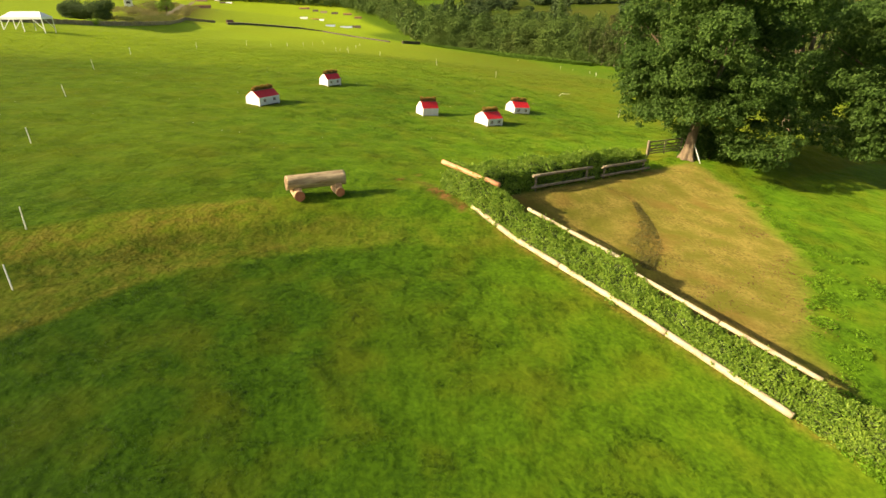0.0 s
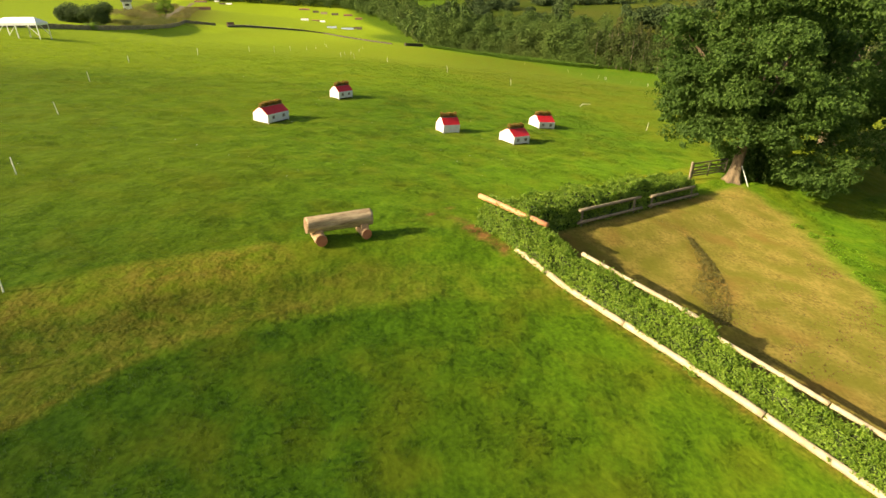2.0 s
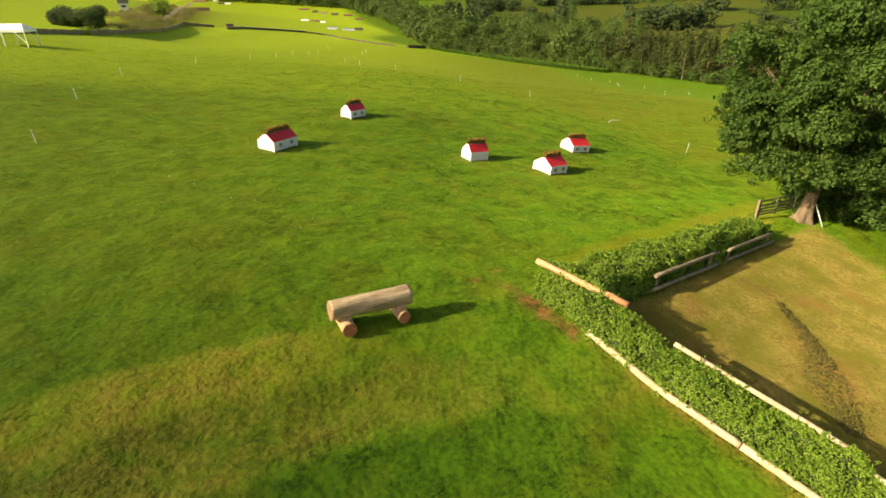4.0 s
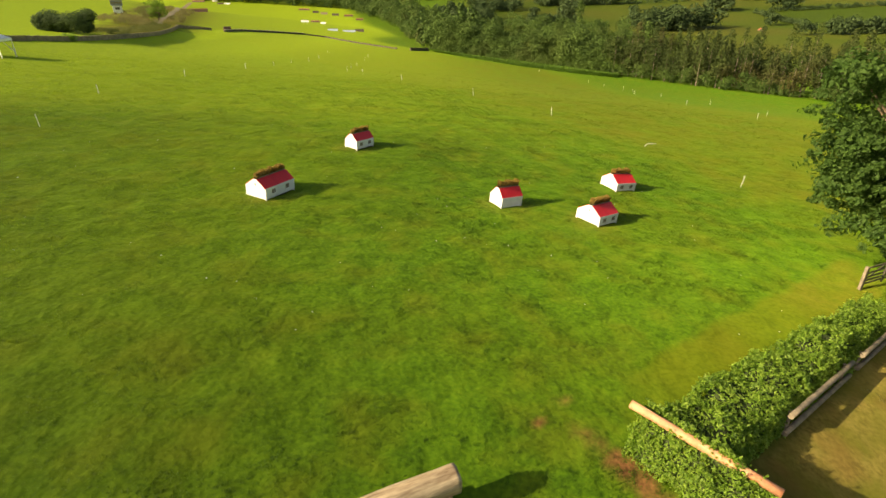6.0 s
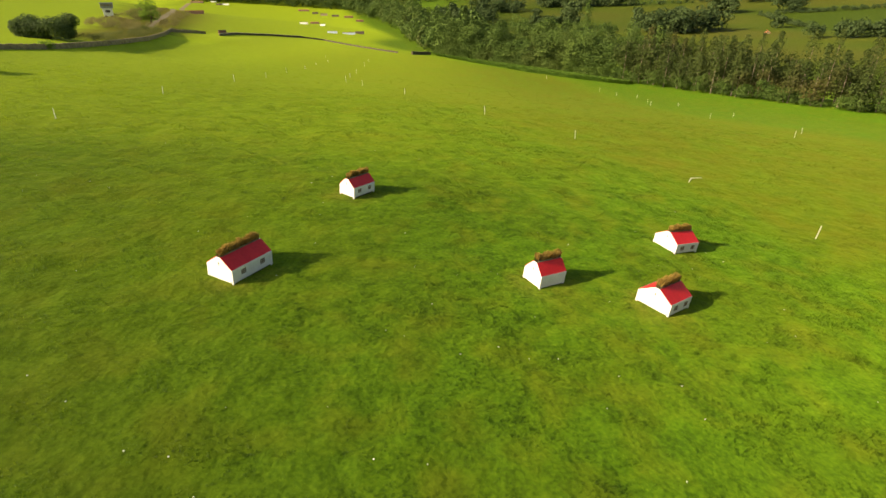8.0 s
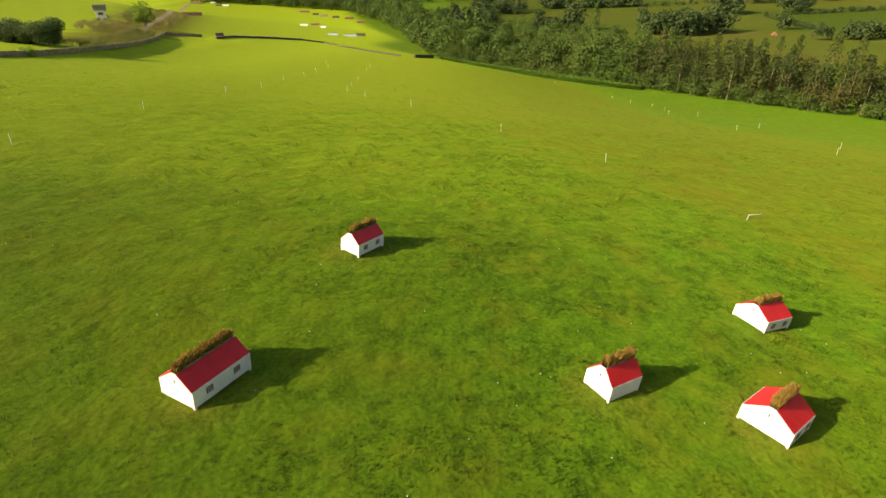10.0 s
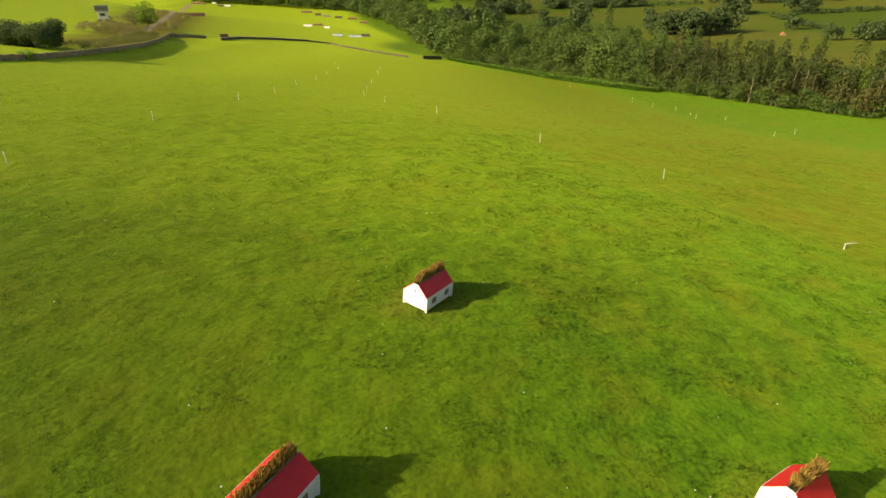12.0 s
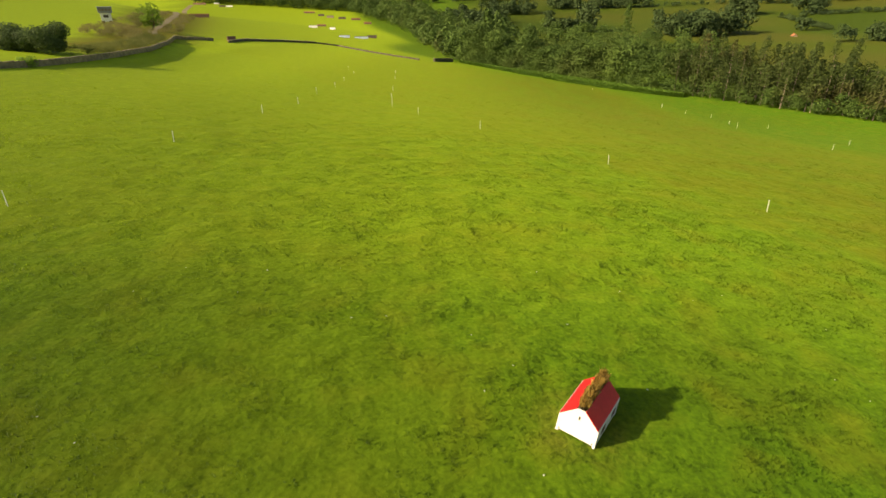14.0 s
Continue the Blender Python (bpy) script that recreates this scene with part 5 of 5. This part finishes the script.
# ---- crop strip below the wood ----
def crop_strip():
    near = [(-9.0, 299.0), (8.0, 266.0), (25.7, 235.0), (38.0, 222.5), (50.0, 213.5), (56.0, 211.0)]
    back = [(-12.0, 308.0), (8.0, 281.0), (30.0, 253.0), (42.0, 237.0), (53.0, 221.5), (58.0, 215.5)]
    rng = np.random.default_rng(310)
    n = 30000
    f = rng.uniform(0, 1, n)
    t = np.linspace(0, 1, len(near))
    a = np.stack([np.interp(f, t, [p[0] for p in near]), np.interp(f, t, [p[1] for p in near])], 1)
    b = np.stack([np.interp(f, t, [p[0] for p in back]), np.interp(f, t, [p[1] for p in back])], 1)
    g = rng.uniform(0, 1, n)[:, None]
    q = a + (b - a) * g
    p = np.stack([q[:, 0], q[:, 1], height(q[:, 0], q[:, 1]) + (0.15 + 0.85 * sst(0, 0.25, g[:, 0])) * rng.uniform(0.82, 0.92, n)], 1)
    stuff("crop", leaf_quads(rng, p, np.tile([0, 0, 1.0], (n, 1)), 0.7, 0.2), CROP_LEAF, "strip of dark green standing crop below the wood", "crop")


crop_strip()


# ---- dry stone walls ----
def stone_wall(pts, h, label, seed, thick=0.6, mat=None, coped=0):
    rng = np.random.default_rng(seed)
    base = Vector((pts[0][0], pts[0][1], gz(*pts[0])))
    wall = thing("stone_wall", Matrix.Translation(base), label, "wall")
    verts, faces = [], []
    for (x0, y0), (x1, y1) in zip(pts, pts[1:]):
        n = max(2, int(math.hypot(x1 - x0, y1 - y0) / 0.9))
        dx, dy = (x1 - x0) / n, (y1 - y0) / n
        l = math.hypot(dx, dy)
        ux, uy = dx / l, dy / l
        for i in range(n):
            cx, cy = x0 + dx * (i + 0.5), y0 + dy * (i + 0.5)
            z = gz(cx, cy) - 0.1
            for c in range(3):
                zz0, zz1 = z + h * c / 3, z + h * (c + 1) / 3 + rng.uniform(-0.05, 0.06)
                hw, hl = thick / 2 * (1 - 0.12 * c) + rng.uniform(-0.03, 0.03), l * 0.5 * rng.uniform(0.96, 1.05)
                k = len(verts)
                for zq in (zz0, zz1):
                    for su, sv in ((-1, -1), (1, -1), (1, 1), (-1, 1)):
                        verts.append((cx + ux * hl * su - uy * hw * sv - base.x, cy + uy * hl * su + ux * hw * sv - base.y, zq - base.z))
                faces += [(k, k + 1, k + 5, k + 4), (k + 1, k + 2, k + 6, k + 5), (k + 2, k + 3, k + 7, k + 6), (k + 3, k, k + 4, k + 7), (k + 4, k + 5, k + 6, k + 7)]
    tagged(part("stones", array_mesh("stones", verts, faces), mat or STONE, wall), kind="stuff")
    for (x0, y0), (x1, y1) in list(zip(pts, pts[1:]))[:coped]:
        n = max(1, round(math.hypot(x1 - x0, y1 - y0) / 3.0))
        for i in range(n):
            p, q = (Vector((x0 + (x1 - x0) * f, y0 + (y1 - y0) * f, 0)) for f in ((i + 0.02) / n, (i + 0.98) / n))
            p.z, q.z = gz(p.x, p.y) + h - 0.02, gz(q.x, q.y) + h - 0.02
            part("coping", log_between(p - base, q - base, 0.17, 0.17, i, 0.03, 8, 2), PEELED, wall, "pale pole laid along the wall top")
    return wall


stone_wall(WALL_LINE + [(-95, 239)], 1.0, "long pale dry stone wall bending round the field corner", 401)
stone_wall([(-90.5, 241), (-92, 262), (-85.5, 288), (-76, 308), (-65.8, 311), (-51, 300), (-27, 286)], 0.78, "dark dry stone wall crossing between the two fields", 402, 0.6, DARK_STONE, 3)
stone_wall([(-20.6, 287), (-12.5, 302)], 1.45, "short end of dark wall at the wood's corner", 403, 0.9, DARK_STONE)


# ---- marquee, bush, tower and other far things ----
def marquee():
    x, y = -68.4, 94.6
    ob = thing("marquee", pose(x, y, gz(x, y), 0, 0, 8), "open-sided white marquee with braced frame legs", "marquee")
    L, W, H = 3.1, 1.7, 2.25
    bm = bmesh.new()
    v = [bm.verts.new(p) for p in ((-L, -W, H), (L, -W, H), (L, W, H), (-L, W, H), (-L + 0.9, 0, H + 0.8), (L - 0.9, 0, H + 0.8))]
    for f in ((0, 1, 5, 4), (1, 2, 5), (2, 3, 4, 5), (3, 0, 4)):
        bm.faces.new([v[i] for i in f])
    for a, b in ((0, 1), (1, 2), (2, 3), (3, 0)):
        lo = [bm.verts.new(v[i].co - Vector((0, 0, 0.35))) for i in (a, b)]
        bm.faces.new((v[a], lo[0], lo[1], v[b]))
    part("canopy", bm, CANVAS, ob)
    for sx in (-L, 0, L):
        for sy in (-W, W):
            q = ob.matrix_basis @ Vector((sx, sy, 0))
            drop = gz(q.x, q.y) - gz(x, y)
            bm = bmesh.new()
            box(bm, 0.12, 0.12, H - drop, pose(sx * 0.98, sy * 0.98, drop), 0.01)
            part("leg", bm, CANVAS, ob)
    for sy in (-W, W):
        for sx in (-1, 1):
            bm = bmesh.new()
            box(bm, 2.3, 0.08, 0.08, Matrix.Translation((sx * (L - 0.9), sy * 0.98, 1.3)) @ pose(0, 0, 0, 0, 50 * sx, 0))
            part("brace", bm, CANVAS, ob)


marquee()


shrub(-92.0, 149.4, 8.8, 4.9, 24000, 0.30, 507, BUSH_LEAF, "big dark rounded bush behind the stone wall")
shrub(-80.0, 131.0, 2.2, 1.6, 1100, 0.17, 502, HEDGE_LEAF, "small pale bush against the stone wall")
small = crown_lobes(107, 40, 0.0, 0, 4.8, 4.0, 4.0, 4.4, 0.7, 1.3)
broadleaf(-116, 242, 0.22, 1.6, small, 280, 0.33, 108, "lone small tree beside the sandy track", HEDGE_LEAF)
rs = np.random.default_rng(320)
dry_scrub = [(off - 0.86 * k + 3 * rs.uniform(-1, 1), 194 + 2.2 * k, 1.2 * rs.uniform(0.5, 1.3), 3.2) for k in range(18) for off in (-99, -104, -109)]
dry_scrub += [(-123 - 1.05 * k + 5 * rs.uniform(-1, 1), 238 + 3 * k, 1.6 * rs.uniform(0.5, 1.3), 3.6) for k in range(34)]
dry_scrub += [(-107 - 1.1 * k + 3 * rs.uniform(-1, 1), 234 + 3 * k, 1.5 * rs.uniform(0.5, 1.3), 3.6) for k in range(36)]
stuff("scrub", tree_cloud(rs, dry_scrub, 300, 0.40), SCRUB_LEAF, "dry tan scrub on the bank above the wall", "scrub")
green_scrub = [(float(np.interp(y, [p[1] for p in WALL_LINE], [p[0] for p in WALL_LINE])) - off + rs.uniform(-1, 1), float(y), 1.5 * rs.uniform(0.5, 1.3), 3.2) for y in np.arange(152, 214, 2.4) for off in (2.4, 5.4)]
green_scrub += [(-128 - 1.1 * k, 252 + 3 * k, 2.4 * rs.uniform(0.6, 1.3), 4.0) for k in range(12)]
stuff("scrub", tree_cloud(rs, green_scrub, 300, 0.36), OLIVE_LEAF, "low olive bushes lining the top of the wall", "scrub")


def judge_tower():
    x, y = -127.5, 236.0
    ob = thing("judge_tower", pose(x, y, gz(x, y), 0, 0, 28), "white and grey two-storey viewing cabin on a trailer", "tower")
    bm = bmesh.new()
    box(bm, 3.0, 2.4, 2.7, pose(0, 0, 0.5), 0.05)
    part("lower_cabin", bm, WHITE_PAINT, ob)
    bm = bmesh.new()
    box(bm, 4.0, 2.9, 1.7, pose(0, 0, 3.2), 0.05)
    up = part("upper_cabin", bm, TOWER_GREY, ob, "grey upper cabin with window band")
    for k in range(4):
        bm = bmesh.new()
        box(bm, 0.7, 0.06, 0.7, pose(-1.35 + 0.9 * k, -1.48, 3.8))
        part("window", bm, STONE, up)
    bm = bmesh.new()
    box(bm, 4.4, 3.3, 0.18, pose(0, 0, 4.9), 0.02)
    part("roof", bm, TOWER_GREY, ob)
    bm = bmesh.new()
    box(bm, 1.5, 0.06, 0.8, pose(0, -1.23, 1.8))
    part("window", bm, DARK_TIMBER, ob, "dark lower window")
    for sx in (-1, 1):
        for sy in (-1, 1):
            bm = bmesh.new()
            bmesh.ops.create_cone(bm, cap_ends=True, segments=14, radius1=0.45, radius2=0.45, depth=0.3, matrix=pose(sx * 1.0, sy * 1.2, 0.42, 90, 0, 0))
            part("wheel", bm, DARK_TIMBER, ob)


judge_tower()


def far_jump(x, y, w, d, h, yaw, mat, label):
    ob = thing("course_jump", pose(x, y, gz(x, y) - 0.1, 0, 0, yaw), label, "jump", "far course jumps")
    bm = bmesh.new()
    v = [bm.verts.new(p) for p in ((-w / 2, -d / 2, 0.1), (w / 2, -d / 2, 0.1), (w / 2, d / 2, 0.1), (-w / 2, d / 2, 0.1), (-w / 2, -d / 5, h), (w / 2, -d / 5, h), (w / 2, d / 4, h), (-w / 2, d / 4, h))]
    for f in ((0, 1, 5, 4), (1, 2, 6, 5), (2, 3, 7, 6), (3, 0, 4, 7), (4, 5, 6, 7)):
        bm.faces.new([v[i] for i in f])
    railed = mat == JUMP_ORANGE
    part("body", bm, BROWN_PAINT if railed else mat, ob)
    bm = bmesh.new()
    box(bm, w + 0.2, d * 0.5, 0.5 if railed else 0.14, pose(0, 0.05, h - (0.2 if railed else 0)), 0.02)
    part("top_rail", bm, mat if railed else DARK_TIMBER, ob)
    for sx in (-1, 1):
        bm = bmesh.new()
        box(bm, 0.2, d, 0.25, pose(sx * w * 0.4, 0, 0))
        part("skid", bm, DARK_TIMBER, ob)


far_jump(-148.6, 358.5, 10, 1.6, 1.7, 20, JUMP_ORANGE, "long orange-brown timber jump near the track")
far_jump(-92.4, 249, 2.8, 2.0, 1.7, 35, BROWN_PAINT, "reddish-brown brush-topped jump at the wall end")
far_jump(-102.8, 426, 5.5, 1.5, 1.5, 8, WHITE_PAINT, "pale table jump on the far field")
far_jump(-92.5, 439, 3.6, 1.5, 1.4, 0, WHITE_PAINT, "small white jump on the far field")
far_jump(-74.8, 381, 6.2, 1.3, 1.3, 5, JUMP_BLUE, "pale blue jump on the far field")
far_jump(-66.7, 394, 8.2, 1.3, 1.3, 5, JUMP_BLUE, "second pale blue jump on the far field")
far_jump(-62.9, 416, 6.0, 1.6, 1.7, 5, DARK_TIMBER, "dark timber jump on the far field")
far_jump(-139, 624, 9, 2.0, 1.9, 4, JUMP_ORANGE, "tan table jump far up the field")
far_jump(-159, 722, 7, 2.0, 2.3, 4, DARK_TIMBER, "dark jump far up the field")
far_jump(-146, 708, 8, 2.0, 2.4, 4, GREY_WOOD, "grey brush fence far up the field")
far_jump(-131, 699, 8, 2.0, 2.2, 4, DARK_TIMBER, "dark hedge jump far up the field")
far_jump(-114, 690, 10, 2.4, 2.1, 4, JUMP_ORANGE, "long orange-tan jump beside the wood")
far_jump(-96, 651, 8, 2.0, 2.0, 4, JUMP_ORANGE, "orange-tan jump close to the wood edge")
far_jump(-178, 745, 13, 2.6, 2.0, 4, JUMP_ORANGE, "long tan jump complex far up the field")
far_jump(-286, 779, 8, 2.5, 2.0, 4, WHITE_PAINT, "white jump near the far wood")
far_jump(-294, 777, 7, 2.5, 2.0, 4, DARK_TIMBER, "dark jump near the far wood")
far_jump(-310, 802, 7, 2.5, 2.0, 4, WHITE_PAINT, "small white jump at the top of the far field")
far_jump(-327, 789, 16, 2.5, 2.0, 4, JUMP_ORANGE, "tan jump at the top of the far field")


def track(pts, w, seed):
    """A sandy farm track laid on the turf."""
    rng = np.random.default_rng(seed)
    fine = []
    for (x0, y0), (x1, y1) in zip(pts, pts[1:]):
        for f in np.linspace(0, 1, 24, endpoint=False):
            fine.append((x0 + (x1 - x0) * f, y0 + (y1 - y0) * f))
    v, fs = [], []
    for i, (x, y) in enumerate(fine[:-1]):
        dx, dy = fine[i + 1][0] - x, fine[i + 1][1] - y
        l = math.hypot(dx, dy)
        for k in range(5):
            o = (k / 4 - 0.5) * w * rng.uniform(0.94, 1.06) * (1 + max(0.0, y - 300) / 400)
            px, py = x - dy / l * o, y + dx / l * o
            v.append((px, py, gz(px, py) + 0.22 - 0.10 * abs(k - 2) / 2))
    for i in range(len(fine) - 2):
        for k in range(4):
            a = i * 5 + k
            fs.append((a, a + 1, a + 6, a + 5))
    tagged(part("farm_track", array_mesh("farm_track", v, fs, None, True), SAND), "sandy farm track climbing past the wall", "track", kind="structure")


track([(-107, 226), (-111, 231), (-115, 240), (-130, 280), (-153, 342), (-180, 400), (-240, 540), (-321, 728), (-335, 785)], 2.6, 601)


def cottage(x, y, yaw, wall_mat, label):
    ob = thing("cottage", pose(x, y, gz(x, y) - 2.2, 0, 0, yaw) @ Matrix.Diagonal((0.6, 0.6, 0.6, 1)), label, "house")
    bm = bmesh.new()
    prof = [(-3, -1), (3, -1), (3, 4.6), (0, 7.2), (-3, 4.6)]
    f = bm.faces.new([bm.verts.new((-4.5, a, b)) for a, b in prof])
    ext = bmesh.ops.extrude_face_region(bm, geom=[f])["geom"]
    bmesh.ops.translate(bm, vec=(9, 0, 0), verts=[v for v in ext if isinstance(v, bmesh.types.BMVert)])
    bmesh.ops.recalc_face_normals(bm, faces=bm.faces)
    part("walls", bm, wall_mat, ob)
    for sy in (-1, 1):
        bm = bmesh.new()
        box(bm, 9.6, 4.3, 0.2, Matrix.Translation((0, sy * 1.65, 5.85)) @ pose(0, 0, 0, -41 * sy, 0, 0), 0.03)
        part("roof_slope", bm, LOG_END, ob)
    bm = bmesh.new()
    box(bm, 0.8, 0.8, 1.8, pose(3.6, 0, 6.6), 0.05)
    part("chimney", bm, LOG_END, ob)
    for k in range(3):
        bm = bmesh.new()
        box(bm, 0.9, 0.1, 1.1, pose(-2.8 + 2.8 * k, -3.04, 1.4), 0.01)
        part("window", bm, DARK_TIMBER, ob)


cottage(273.4, 515.9, 75, STONE, "distant red-roofed cottage among the far hedgerows")
rust = [(29.6, 45.4, 0.5), (30.0, 45.9, 0.5)]
weeds("weeds", rust, 160, 1.6, 0.16, RUST_LEAF, 205, "rust-brown dead bracken under the drooping boughs")
